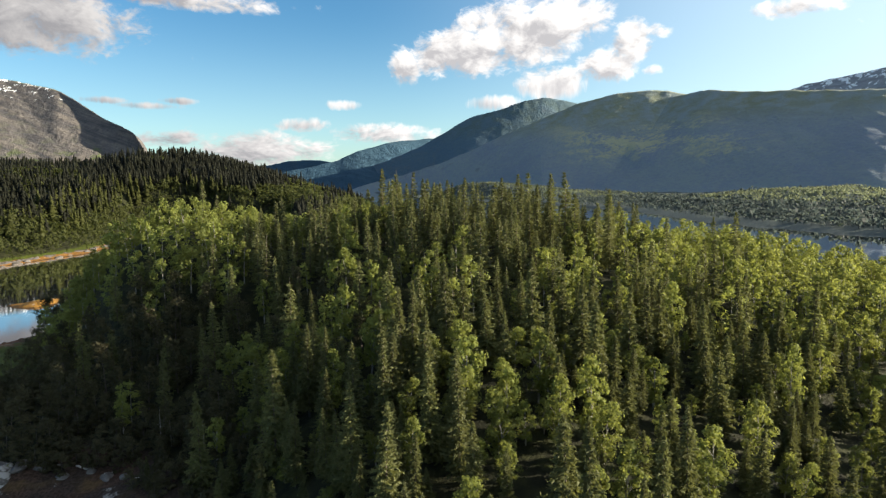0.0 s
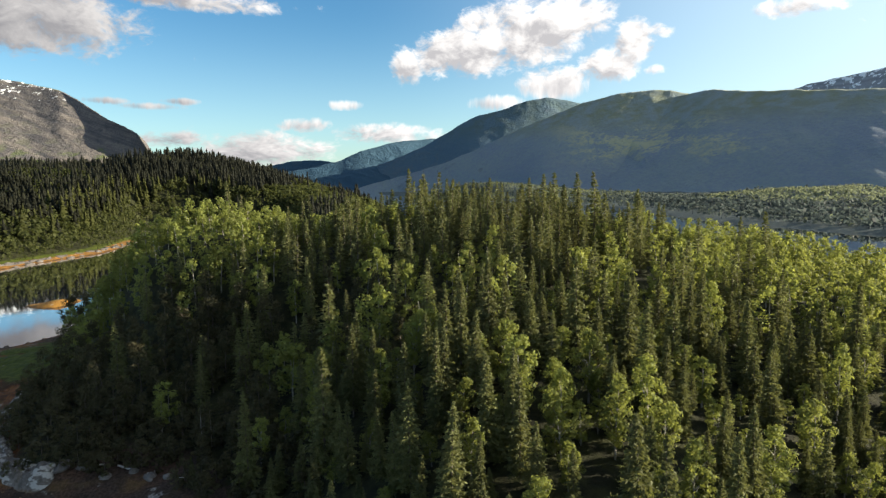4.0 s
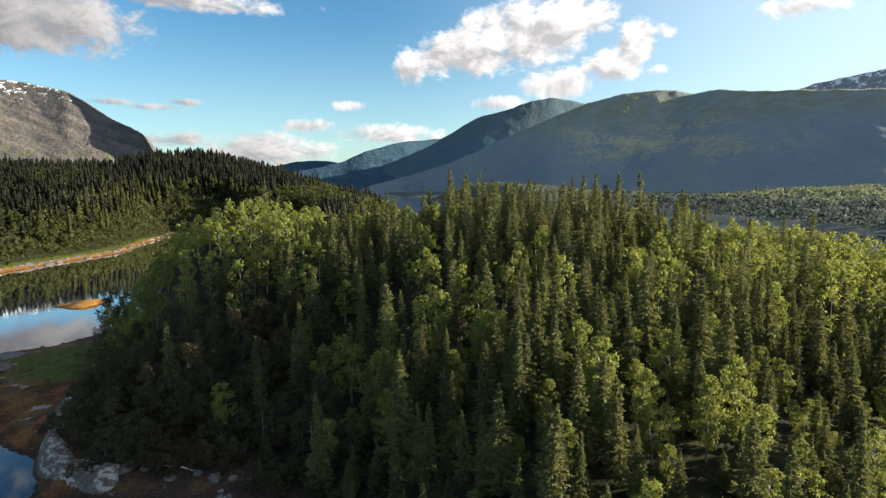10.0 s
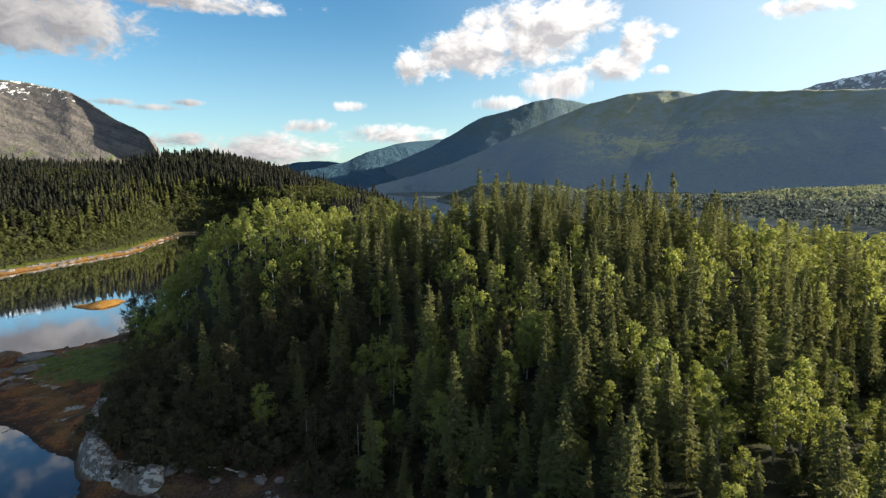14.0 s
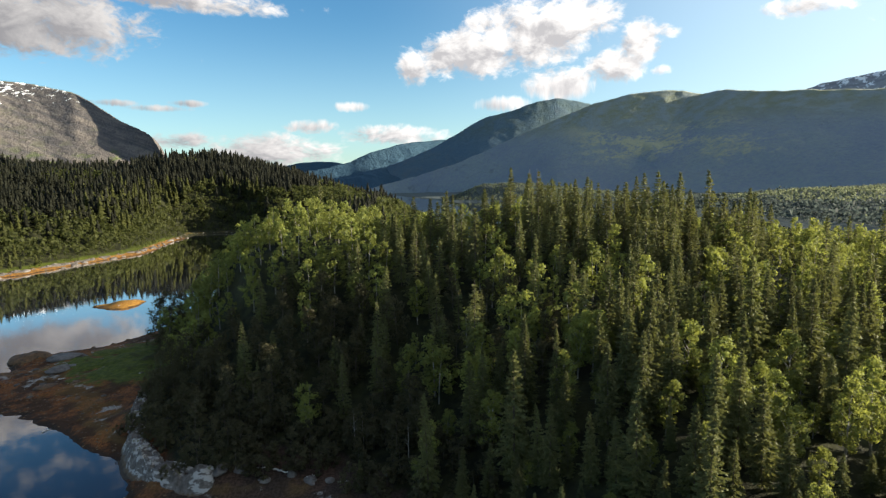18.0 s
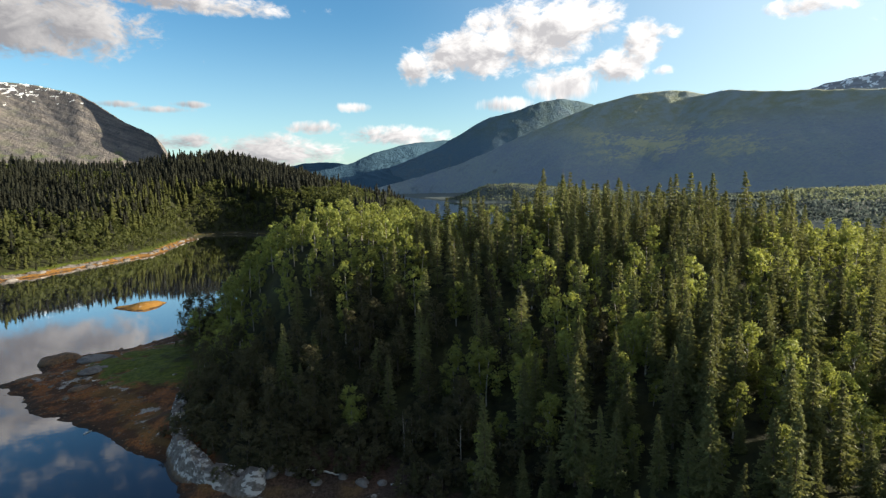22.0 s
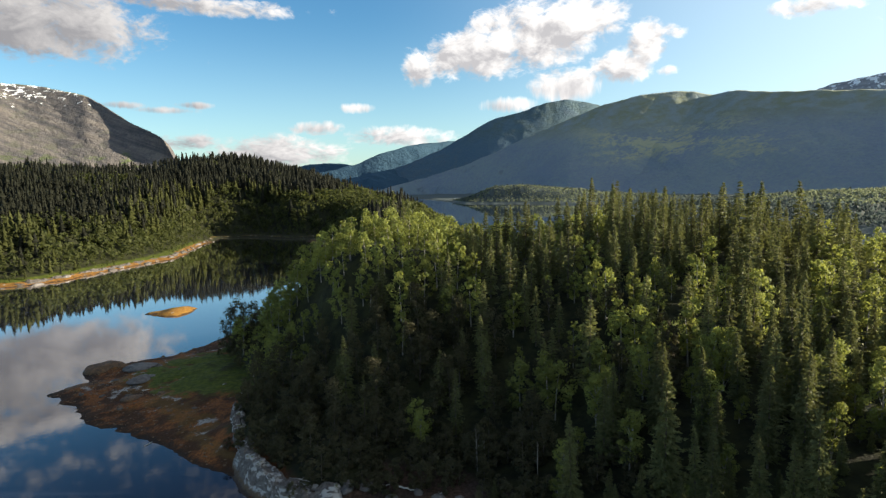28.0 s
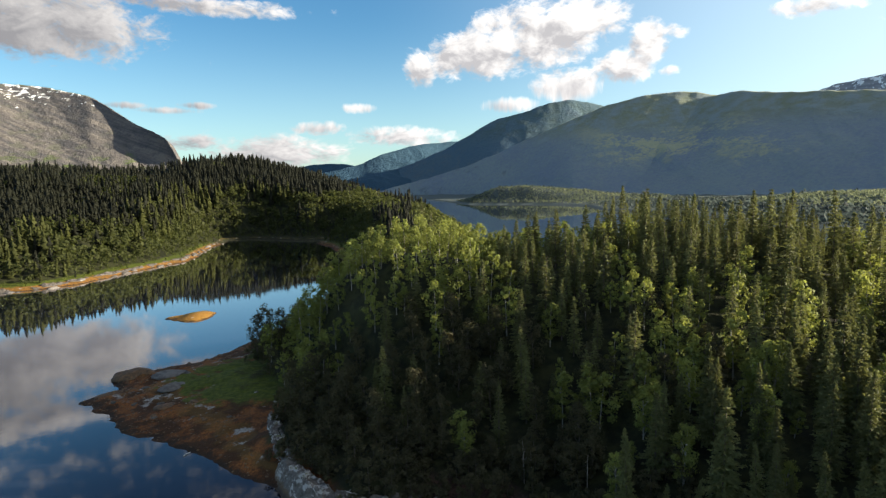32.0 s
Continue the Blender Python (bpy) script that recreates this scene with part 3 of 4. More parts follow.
mountain("mountain_1", "bare grey rock mountain with snow patches below the summit",
         [(-52, 7.0), (-45, 8.6), (-37.9, 8.31), (-36.5, 8.31), (-35.1, 8.08), (-33.6, 7.93), (-32.1, 7.09), (-30.6, 5.89), (-29.0, 5.12), (-28.2, 4.67), (-27.4, 3.83), (-27.1, 3.06), (-26.5, 1.66), (-25.6, -0.6)],
         2900, 4300, grey_slope, 9, 3, 1.15, soft=0.2, depth=((-52, 0.9), (-36.5, 1.0), (-34.4, 0.992), (-32.8, 0.972), (-31.0, 0.944), (-29.0, 0.888), (-25.6, 0.785)), slant=6.0, ribs=0.25)
mountain("mountain_2", "distant hills closing the fjord, hazed blue in their colour", [(-26, 0.9), (-19.9, 1.62), (-17.4, 1.86), (-15.3, 2.32), (-12.7, 2.36), (-11.2, 2.08), (-8, 1.0), (-6, 0)], 4300, 4830, hazed_blue_slope, 20, 5)
mountain("mountain_3", "distant hazy blue-green ridge above the fjord", [(-18.5, 0.2), (-16.9, 1.08), (-13.3, 1.73), (-11.1, 2.24), (-9.0, 3.23), (-6.8, 3.74), (-4.1, 4.19), (-2.0, 4.33), (4, 4.0)], 3900, 4700, hazed_blue_slope, 60, 7)
mountain("mountain_4", "steep mountain with a pointed summit, hazed blue-green", [(-12.3, -0.4), (-11.7, 0.23), (-6.9, 2.04), (-3.1, 3.49), (-0.9, 4.73), (1.8, 6.26), (4.5, 6.87), (6.8, 7.57), (8.9, 7.85), (11.2, 7.35), (12.8, 6.83), (17, 5.0)],
         3800, 4420, hazed_teal_slope, 11, 11, soft=0.35, depth=((-12, 1.03), (17, 0.96)))
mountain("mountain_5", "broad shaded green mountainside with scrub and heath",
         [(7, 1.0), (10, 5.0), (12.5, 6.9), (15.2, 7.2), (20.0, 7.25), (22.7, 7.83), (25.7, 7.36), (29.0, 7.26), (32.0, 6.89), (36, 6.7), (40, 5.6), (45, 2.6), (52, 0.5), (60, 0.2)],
         2450, 3500, hazed_green_slope, 13, 13, 1.1, na=320, ns=80, bench=0.25, depth=((7, 1.03), (15, 1.0), (36, 0.85), (60, 0.80)))
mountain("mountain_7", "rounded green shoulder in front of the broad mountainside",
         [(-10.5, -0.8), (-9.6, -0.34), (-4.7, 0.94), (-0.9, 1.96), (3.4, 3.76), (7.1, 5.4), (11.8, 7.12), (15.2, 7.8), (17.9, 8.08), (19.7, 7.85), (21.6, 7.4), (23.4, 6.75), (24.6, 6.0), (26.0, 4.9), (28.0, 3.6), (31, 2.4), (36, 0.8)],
         2600, 3330, hazed_green_slope, 9, 29, 1.05, na=300, ns=80, soft=0.4, depth=((-10, 1.16), (15, 1.0), (24, 0.95), (36, 0.88)))
mountain("mountain_6", "snow-streaked mountain top behind the green ridge", [(24, 5.5), (28.2, 7.02), (29.7, 7.54), (31.6, 7.79), (33.1, 7.97), (36, 8.4), (42, 8.9), (50, 7.0)], 3700, 4650, snow_slope, 80, 17)


# ---- trees ----
def tube(path, radii, sides=6):
    """A round bent bar along a path, as arrays."""
    path, V, F = np.asarray(path, float), [], []
    for k, (p, r) in enumerate(zip(path, radii)):
        d = path[min(k + 1, len(path) - 1)] - path[max(k - 1, 0)]
        d = d / np.linalg.norm(d)
        u = np.cross(d, (0.3, 1, 0.2))
        u /= np.linalg.norm(u)
        w = np.cross(d, u)
        for q in range(sides):
            a = 2 * math.pi * q / sides
            V.append(p + r * (u * math.cos(a) + w * math.sin(a)))
    for k in range(len(path) - 1):
        for q in range(sides):
            a, b = k * sides + q, k * sides + (q + 1) % sides
            F += [(a, b, b + sides), (a, b + sides, a + sides)]
    return np.array(V), np.array(F)


def join(pieces):
    V, F, n = [], [], 0
    for v, f in pieces:
        V.append(v), F.append(f + n)
        n += len(v)
    return np.concatenate(V), np.concatenate(F)


def spruce_arrays(rng, h, r, whorls, per, twigs=5, bare=0.1):
    """Trunk and crown of a spruce: whorls of boughs, each thick with short needle sprays."""
    lean = rng.normal(0, 0.012, 2)
    trunk = tube([(lean[0] * h * k * k, lean[1] * h * k * k, h * k) for k in (0, 0.25, 0.6, 1)], [0.009 * h + 0.05, 0.008 * h + 0.03, 0.09, 0.012], 6 if twigs > 3 else 4)
    rows = []
    lop, plump = rng.uniform(0, 6.28), rng.uniform(0.64, 0.84)
    swell = rng.uniform(0.82, 1.14, 9)

    def girth(f):
        return r * ((1 - f) ** plump * 0.96 + 0.04) * (0.66 + 0.34 * min(1, f * 5 + 0.15)) * float(np.interp(f * 8, range(9), swell))
    for k in range(whorls):
        f = (k + 0.3) / whorls
        zb = h * (bare + (1 - bare) * f)
        reach = girth(f) * rng.uniform(0.86, 1.12)
        a0 = rng.uniform(0, 6.28)
        n = max(5, int(round(per * (1 - 0.42 * f))))
        for q in range(n):
            a = a0 + 6.283 * q / n + rng.normal(0, 0.2)
            L = reach * rng.uniform(0.62, 1.2) * (1 + 0.14 * math.cos(a - lop))
            rows.append((a, zb + rng.normal(0, 0.008 * h), L, rng.uniform(0.12, 0.42) * (1 - f) - 0.12 * f * f, f))
    a, zb, L, dr, f = np.array(rows).T
    n = len(a)
    ca, sa = np.cos(a), np.sin(a)
    ox, oy = lean[0] * zb * zb / h, lean[1] * zb * zb / h
    wd = (0.16 + 0.17 * L) * rng.uniform(0.8, 1.25, n)

    def at(u, side, low):
        rr = L * u
        z = zb - L * dr * (2.1 * u - 1.35 * u * u) - low
        return np.stack([ox + ca * rr - sa * side * wd, oy + sa * rr + ca * side * wd, z], -1)
    tris = [np.stack([at(0.05, 0, -0.05), at(0.12, 0, 0.10 + 0.04 * L), at(1.0, 0, 0.0)], 1)]
    out = np.stack([ca, sa, -0.25 - dr], -1)
    for k in range(twigs):
        u = 0.30 + 0.70 * (k + rng.uniform(0, 1, n)) / twigs
        mid = at(u, rng.uniform(-1, 1, n) * (1.15 - 0.75 * u), rng.uniform(-0.03, 0.16, n))
        size = ((0.10 if twigs > 6 else 0.15) + 0.045 * L * (1.2 - 0.5 * u))[:, None] * rng.uniform(0.7, 1.35, (n, 1))
        lie = out * 0.9 + rng.normal(0, 0.55, (n, 3))
        lie /= np.linalg.norm(lie, axis=1)[:, None]
        wide = np.cross(lie, rng.normal(0, 1, (n, 3)))
        wide /= np.linalg.norm(wide, axis=1)[:, None]
        tris.append(np.stack([mid - lie * size + wide * size * 0.8, mid - lie * size - wide * size * 0.8, mid + lie * size * 1.7], 1))
    V = np.concatenate(tris).reshape(-1, 3)
    F = np.arange(len(V)).reshape(-1, 3)
    tip = tube([(lean[0] * h, lean[1] * h, h * 0.93), (lean[0] * h, lean[1] * h, h * 1.02)], [0.08, 0.01], 4)
    return trunk, join([(V, F), tip])


def birch_arrays(rng, h, r, clumps, leaves, size, bushy=False):
    """Trunk, limbs and crown of a birch: leaves in uneven clumps round bent limbs."""
    bend = rng.normal(0, 0.05, 2)
    spine = [(bend[0] * h * k * k, bend[1] * h * k * k, h * k * 0.93) for k in (0, 0.3, 0.65, 1)]
    trunk = tube(spine, [0.012 * h + 0.02, 0.010 * h + 0.01, 0.05, 0.012], 6)
    limbs, V, F, n = [], [], [], 0
    for c in range(clumps):
        f = (c + rng.uniform(0, 1)) / clumps
        low = 0.10 if bushy else 0.20
        z = h * (low + (0.97 - low) * f)
        wide = r * (math.sin(math.pi * (0.16 + 0.80 * f)) ** 0.75) * (1.0 if f > 0.2 else 0.85)
        a = c * 2.4 + rng.normal(0, 0.5)
        d = wide * rng.uniform(0.30, 1.0)
        k = z / (h * 0.93)
        cen = np.array([bend[0] * h * k * k + d * math.cos(a), bend[1] * h * k * k + d * math.sin(a), z])
        if c % 2 == 0 and f < 0.85:
            k2 = max(0.05, k - 0.2)
            root = np.array([bend[0] * h * k2 * k2, bend[1] * h * k2 * k2, h * 0.93 * k2])
            limbs.append(tube([root, root * 0.45 + cen * 0.55 + np.array([0, 0, 0.15]), cen], [0.05, 0.032, 0.01], 4))
        rad = np.array([1, 1, 0.85]) * r * rng.uniform(0.20, 0.44)
        m = int(leaves * rng.uniform(0.7, 1.3))
        way = rng.normal(0, 1, (m, 3))
        way /= np.linalg.norm(way, axis=1)[:, None]
        at = cen + way * rad * rng.uniform(0.30, 1.10, (m, 1)) ** 0.7
        nrm = way * 1.2 + rng.normal(0, 0.38, (m, 3)) + np.array([0, 0, 0.25])
        nrm /= np.linalg.norm(nrm, axis=1)[:, None]
        u = np.cross(nrm, rng.normal(0, 1, (m, 3)))
        u /= np.linalg.norm(u, axis=1)[:, None]
        w = np.cross(nrm, u)
        s = size * rng.uniform(0.6, 1.4, (m, 1))
        V.append(np.stack([at - u * s - w * s * 0.5, at + u * s - w * s * 0.4, at + w * s * 0.9], 1).reshape(-1, 3))
        F.append(np.arange(m * 3).reshape(-1, 3) + n)
        n += m * 3
    return trunk, limbs, (np.concatenate(V), np.concatenate(F))


def far_spruce(rng, h, r, tiers, sides):
    """A far-off spruce: ragged skirts one above another."""
    V, F = [], []
    for k in range(tiers):
        f = k / tiers
        z1 = h * (0.10 + 0.9 * f)
        z2 = min(h, z1 + h * 1.75 / tiers)
        rr = (r * (1 - f) ** 0.8 + 0.006)
        n = len(V)
        a0 = rng.uniform(0, 6.28)
        for q in range(sides):
            a = a0 + 6.283 * q / sides
            s = rr * rng.uniform(0.6, 1.25) * (1.0 if sides < 8 else (0.62, 1.25)[q % 2])
            V.append((s * math.cos(a), s * math.sin(a), z1 + rng.uniform(-0.05, 0.05) * h))
        V.append((0, 0, z2))
        F += [(n + q, n + (q + 1) % sides, n + sides) for q in range(sides)]
    return np.array(V), np.array(F)


def far_birch(rng, h, r, n):
    way = rng.normal(0, 1, (n, 3))
    way /= np.linalg.norm(way, axis=1)[:, None]
    at = way * np.array([r, r, h * 0.40]) * rng.uniform(0.45, 1.0, (n, 1)) + np.array([0, 0, h * 0.58])
    s = r * rng.uniform(0.9, 2.0, (n, 1)) / n ** 0.5
    nrm = way + rng.normal(0, 0.3, (n, 3))
    u = np.cross(nrm, rng.normal(0, 1, (n, 3)))
    u /= np.linalg.norm(u, axis=1)[:, None]
    w = np.cross(nrm, u)
    w /= np.linalg.norm(w, axis=1)[:, None]
    V = np.stack([at - u * s, at + w * s, at + u * s, at - w * s], 1).reshape(-1, 3)
    q = np.arange(n)[:, None] * 4
    return V, np.concatenate([q + [[0, 1, 2]], q + [[0, 2, 3]]], 0)


def scatter(x0, x1, y0, y1, gap, seed):
    """Jittered sites, one to a cell."""
    rng = np.random.default_rng(seed)
    X, Y = np.meshgrid(np.arange(x0, x1, gap), np.arange(y0, y1, gap))
    X = X + (np.arange(X.shape[0]) % 2)[:, None] * gap / 2
    X, Y = X + rng.uniform(-0.46, 0.46, X.shape) * gap, Y + rng.uniform(-0.46, 0.46, Y.shape) * gap
    return X.ravel(), Y.ravel(), rng


def wood(name, label, sites, kinds, mats, rng, category="forest", smooth=False):
    """Many far trees joined into one mesh; sites: x, y, z, height, kind."""
    Vs, Fs, Ts, Ms, n = [], [], [], [], 0
    for x, y, z, h, kd in sites:
        for v, f, mi in kinds[int(kd)][rng.integers(len(kinds[int(kd)]))]:
            a, sc = rng.uniform(0, 6.28), h * rng.uniform(0.95, 1.05)
            wide = sc * rng.uniform(0.85, 1.2)
            c, s = math.cos(a) * wide, math.sin(a) * wide
            Vs.append(np.stack([v[:, 0] * c - v[:, 1] * s + x, v[:, 0] * s + v[:, 1] * c + y, v[:, 2] * sc + z], -1))
            Fs.append(f + n), Ms.append(np.full(len(f), mi)), Ts.append(np.full(len(v), rng.uniform()))
            n += len(v)
    me = tri_mesh(name, np.concatenate(Vs), np.concatenate(Fs), mats, np.concatenate(Ms), np.concatenate(Ts), smooth)
    return tagged(new(name, me), label, category, kind="stuff")


TREE_MATS = [spruce_leaf, birch_leaf, spruce_bark, birch_bark, shaded_alder_leaf]
# fjord leaves: air haze in the colours, low birches also darkened for shade
FJORD_MATS = [leaf_material("hazed_spruce_needles", (0.036, 0.048, 0.052), (0.044, 0.057, 0.060), (0.06, 0.07, 0.07), 0.3), leaf_material("hazed_birch_leaves", (0.092, 0.110, 0.084), (0.116, 0.134, 0.094), (0.22, 0.25, 0.14), 0.5),
              leaf_material("shaded_hazed_birch_leaves", (0.050, 0.066, 0.068), (0.060, 0.077, 0.076), (0.08, 0.10, 0.09), 0.5)]
# shaded and sunlit copies of the cove spruce, the light put into the colour
BANK_MATS = [shaded_spruce, cove_birch, leaf_material("sunlit_bank_needles", (0.021, 0.024, 0.009), (0.048, 0.052, 0.016), (0.10, 0.105, 0.02), 0.2)]
rng = np.random.default_rng(7)

# sites on the near hill
X, Y, srng = scatter(-150, 175, 46, 205, 5.1, 21)
Z, S = terrain(X, Y)
kindn = fbm(X / 26, Y / 26, 3, 31)
grassy = X < np.interp(Y, *EDGE)
leafy = 0.35 + 0.06 * np.exp(-0.5 * (((X + 5) / 30) ** 2 + ((Y - 160) / 24) ** 2)) + 0.34 * smooth01(-X, 20, 80) + 0.14 * smooth01(Y, 120, 150) * smooth01(X, 10, 50) + 0.16 * smooth01(S, 34, 12) + 0.10 * smooth01(X, 40, 90) + 0.20 * smooth01(Y, 125, 150) * smooth01(X, 40, 66) + 0.04 * smooth01(Y, 96, 74) * smooth01(X, -10, 12)
keep = (S > np.where(Y > 178, 3.0, 5 + 4 * (kindn - 0.5))) & (Z > np.where(Y > 178, 1.2, 2.1)) & ~grassy & (srng.uniform(0, 1, len(X)) < 0.95 - 0.12 * smooth01(X, -20, 10) * smooth01(Y, 140, 110)) & (X < 0.77 * Y + 4 + 10 * smooth01(Y, 90, 140)) & (X > -0.8 * Y - 70)
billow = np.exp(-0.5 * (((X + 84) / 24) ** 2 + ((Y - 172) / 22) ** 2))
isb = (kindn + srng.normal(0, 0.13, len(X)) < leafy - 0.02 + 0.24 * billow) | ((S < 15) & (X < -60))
# left-slope trees that get the shade-darkened leaves
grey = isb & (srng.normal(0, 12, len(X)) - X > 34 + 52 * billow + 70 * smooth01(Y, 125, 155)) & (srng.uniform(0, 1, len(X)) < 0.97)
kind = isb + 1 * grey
H = np.where(isb, srng.uniform(7.5, 12.5, len(X)), np.where(srng.uniform(0, 1, len(X)) < 0.3, srng.normal(15.4, 1.6, len(X)), srng.normal(12.0, 2.4, len(X))).clip(6.5, 20))
crest = np.exp(-0.5 * (((X + 8) / 34) ** 2 + ((Y - 168) / 18) ** 2))
H = H * (0.42 + 0.58 * smooth01(S, 4, 30)) * (1 + 0.20 * crest * ~isb) * (1 - 0.42 * smooth01(X, 16, 42) * smooth01(Y, 104, 78))
SITES = [(x, y, z - 0.15, h, b) for x, y, z, h, b, k in zip(X, Y, Z, H, kind, keep) if k]
# young growth in the gaps of the slope
X, Y, srng = scatter(-24, 86, 50, 124, 4.0, 27)
Z = terrain(X, Y)[0]
for x, y, z, u, h in zip(X, Y, Z, srng.uniform(0, 1, len(X)), srng.uniform(3.0, 7.0, len(X))):
    if x < 0.77 * y + 6 and u < (0.66 if y < 86 else 0.34):
        SITES.append((x, y, z - 0.15, h, int(u < 0.22)))
# a few trees that stand out above the rest: x, y, top
STAND = [(-27.5, 83.0, 29.6), (18.3, 157.7, 49.2), (24.5, 159.0, 47.0), (-9.2, 173.7, 53.0), (-16.5, 170.0, 51.2), (-39.2, 168.3, 49.0), (22.3, 110.6, 32.6), (-5.6, 98.7, 30.5),
         (18.9, 84.1, 34.1), (12.5, 101.0, 34.6), (-40.1, 86.0, 20.3), (-32.5, 111.0, 32.9), (-15.8, 71.4, 22.8), (44.0, 111.6, 29.4), (-19.8, 109.2, 28.0), (-40.6, 129.4, 31.3)]
STAND_BIRCH = [(17.8, 62.1, 23.2), (13.5, 61.0, 21.6), (0.5, 57.5, 21.4), (5.0, 65.5, 22.0), (-6.2, 69.0, 23.0), (17.0, 75.0, 29.0), (-14.7, 110.2, 33.5), (27.3, 124.9, 34.8), (51.0, 90.0, 26.0), (30.0, 68.0, 22.5), (38.0, 74.0, 23.5)]
for kd, group in ((0, STAND), (1, STAND_BIRCH)):
    for x, y, top in group:
        z = rest_on_ground(x, y)
        SITES = [q for q in SITES if (q[0] - x) ** 2 + (q[1] - y) ** 2 > (5 if kd == 0 else 8)]
        SITES.append((x, y, z - 0.2, min(20.0 if kd == 0 else 13.0, top - z), kd))
for x, y, top in [(-131.0, 181.0, 17.5), (-127.5, 183.0, 20.0), (-124.0, 180.0, 19.0)]:
    SITES.append((x, y, rest_on_ground(x, y) - 0.2, top - rest_on_ground(x, y), 2))
SITES.sort(key=lambda q: q[1] - 0.12 * abs(q[0] + 30))


def unit(h, pieces):
    return [(v / h, f, mi) for (v, f), mi in pieces]


spruce_kinds, birch_kinds, alder_kinds = [], [], []
for k in range(7):
    h = 16.0
    tr, cr = spruce_arrays(rng, h, rng.uniform(2.4, 3.1), 40, 8, 12, rng.uniform(0.04, 0.12))
    thing = tagged(new("spruce_tree"), "tall narrow dark green spruce with drooping branches", "tree", "trees on the near hill")
    part("trunk", tri_mesh("spruce_trunk", *tr, [spruce_bark], smooth=True), thing)
    part("crown", tri_mesh("spruce_crown", *cr, [spruce_leaf]), thing)
    spruce_kinds.append((thing, h))
for k in range(7):
    h = 10.0
    tr, li, cr = birch_arrays(rng, h, rng.uniform(2.1, 2.9), 34, 74, 0.155)
    thing = tagged(new("birch_tree"), "light green leafy birch with a pale slender trunk", "tree", "trees on the near hill")
    stem = part("trunk", tri_mesh("birch_trunk", *tr, [birch_bark], smooth=True), thing, "pale slender trunk")
    for v, f in li:
        part("limb", tri_mesh("birch_limb", v, f, [birch_bark], smooth=True), stem)
    part("crown", tri_mesh("birch_crown", *cr, [birch_leaf]), thing)
    birch_kinds.append((thing, h))
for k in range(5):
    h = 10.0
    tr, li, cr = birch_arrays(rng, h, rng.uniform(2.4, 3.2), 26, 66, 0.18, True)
    thing = tagged(new("alder_tree"), "bushy grey-green alder, leaves darkened for the shaded slope", "tree", "trees on the near hill")
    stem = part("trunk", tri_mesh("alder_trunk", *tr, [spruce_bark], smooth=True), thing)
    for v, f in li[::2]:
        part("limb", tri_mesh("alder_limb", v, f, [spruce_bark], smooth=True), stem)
    part("crown", tri_mesh("alder_crown", *cr, [shaded_alder_leaf]), thing)
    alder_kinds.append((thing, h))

used = {}
count = [0, 0, 0]
REST = []
for x, y, z, h, b in SITES:
    b = int(b)
    if count[b] >= (240, 170, 150)[b]:
        REST.append((x, y, z, h, b))
        continue
    count[b] += 1
    kinds = (spruce_kinds, birch_kinds, alder_kinds)[b]
    k = int(rng.integers(len(kinds)))
    thing, h0 = kinds[k]
    m = Matrix.LocRotScale((x, y, z), Euler((rng.normal(0, 0.015), rng.normal(0, 0.015), rng.uniform(0, 6.28))), None)
    if (b, k) in used:
        ob = copy_thing(thing, m)
    else:
        used[(b, k)] = ob = thing
        ob.matrix_basis = m
    wide = (h / h0) ** 0.75 * rng.uniform(0.88, 1.12)
    ob.scale = (wide, wide, h / h0)

mid_spruce = [unit(16.0, [(t, 2), (c, 0)]) for t, c in [spruce_arrays(rng, 16.0, rng.uniform(2.4, 3.1), 30, 7, 5) for _ in range(6)]]
mid_birch = [unit(10.0, [(t, 3), (c, 1)]) for t, l, c in [birch_arrays(rng, 10.0, rng.uniform(2.1, 2.8), 22, 38, 0.23) for _ in range(6)]]
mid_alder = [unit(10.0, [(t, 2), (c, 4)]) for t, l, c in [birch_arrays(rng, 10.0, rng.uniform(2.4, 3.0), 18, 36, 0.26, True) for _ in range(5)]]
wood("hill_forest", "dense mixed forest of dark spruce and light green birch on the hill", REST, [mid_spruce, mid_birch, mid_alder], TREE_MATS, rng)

# shrubs at the forest edge
X, Y, srng = scatter(-150, -28, 80, 206, 3.0, 24)
Z, S = terrain(X, Y)
edge = (S > np.where(Y > 176, 1.5, 4)) & (S < 24) & (Z > np.where(Y > 176, 0.7, 1.9)) & (X > np.interp(Y, *EDGE) - 1.5) & (srng.uniform(0, 1, len(X)) < 0.80)
shrub_kinds = []
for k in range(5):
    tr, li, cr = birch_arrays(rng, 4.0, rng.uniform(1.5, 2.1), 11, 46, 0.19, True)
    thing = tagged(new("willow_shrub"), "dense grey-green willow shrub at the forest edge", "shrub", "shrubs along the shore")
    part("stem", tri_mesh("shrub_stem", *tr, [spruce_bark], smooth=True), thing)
    part("foliage", tri_mesh("shrub_foliage", *cr, [shaded_alder_leaf]), thing)
    shrub_kinds.append(thing)
for k, (x, y, z) in enumerate([q for q, e in zip(zip(X, Y, Z), edge) if e][:300]):
    m = Matrix.LocRotScale((x, y, z - 0.1), Euler((0, 0, rng.uniform(0, 6.28))), None)
    ob = copy_thing(shrub_kinds[k % 5], m) if k >= 5 else shrub_kinds[k]
    ob.matrix_basis = m
    size = rng.uniform(0.55, 1.15)
    ob.scale = (size * rng.uniform(0.9, 1.2), size * rng.uniform(0.9, 1.2), size)

# woods beyond the cove
X, Y, srng = scatter(-900, -40, 300, 1020, 5.7, 22)
Z, S = terrain(X, Y)
kindn = fbm(X / 70, Y / 70, 3, 33)
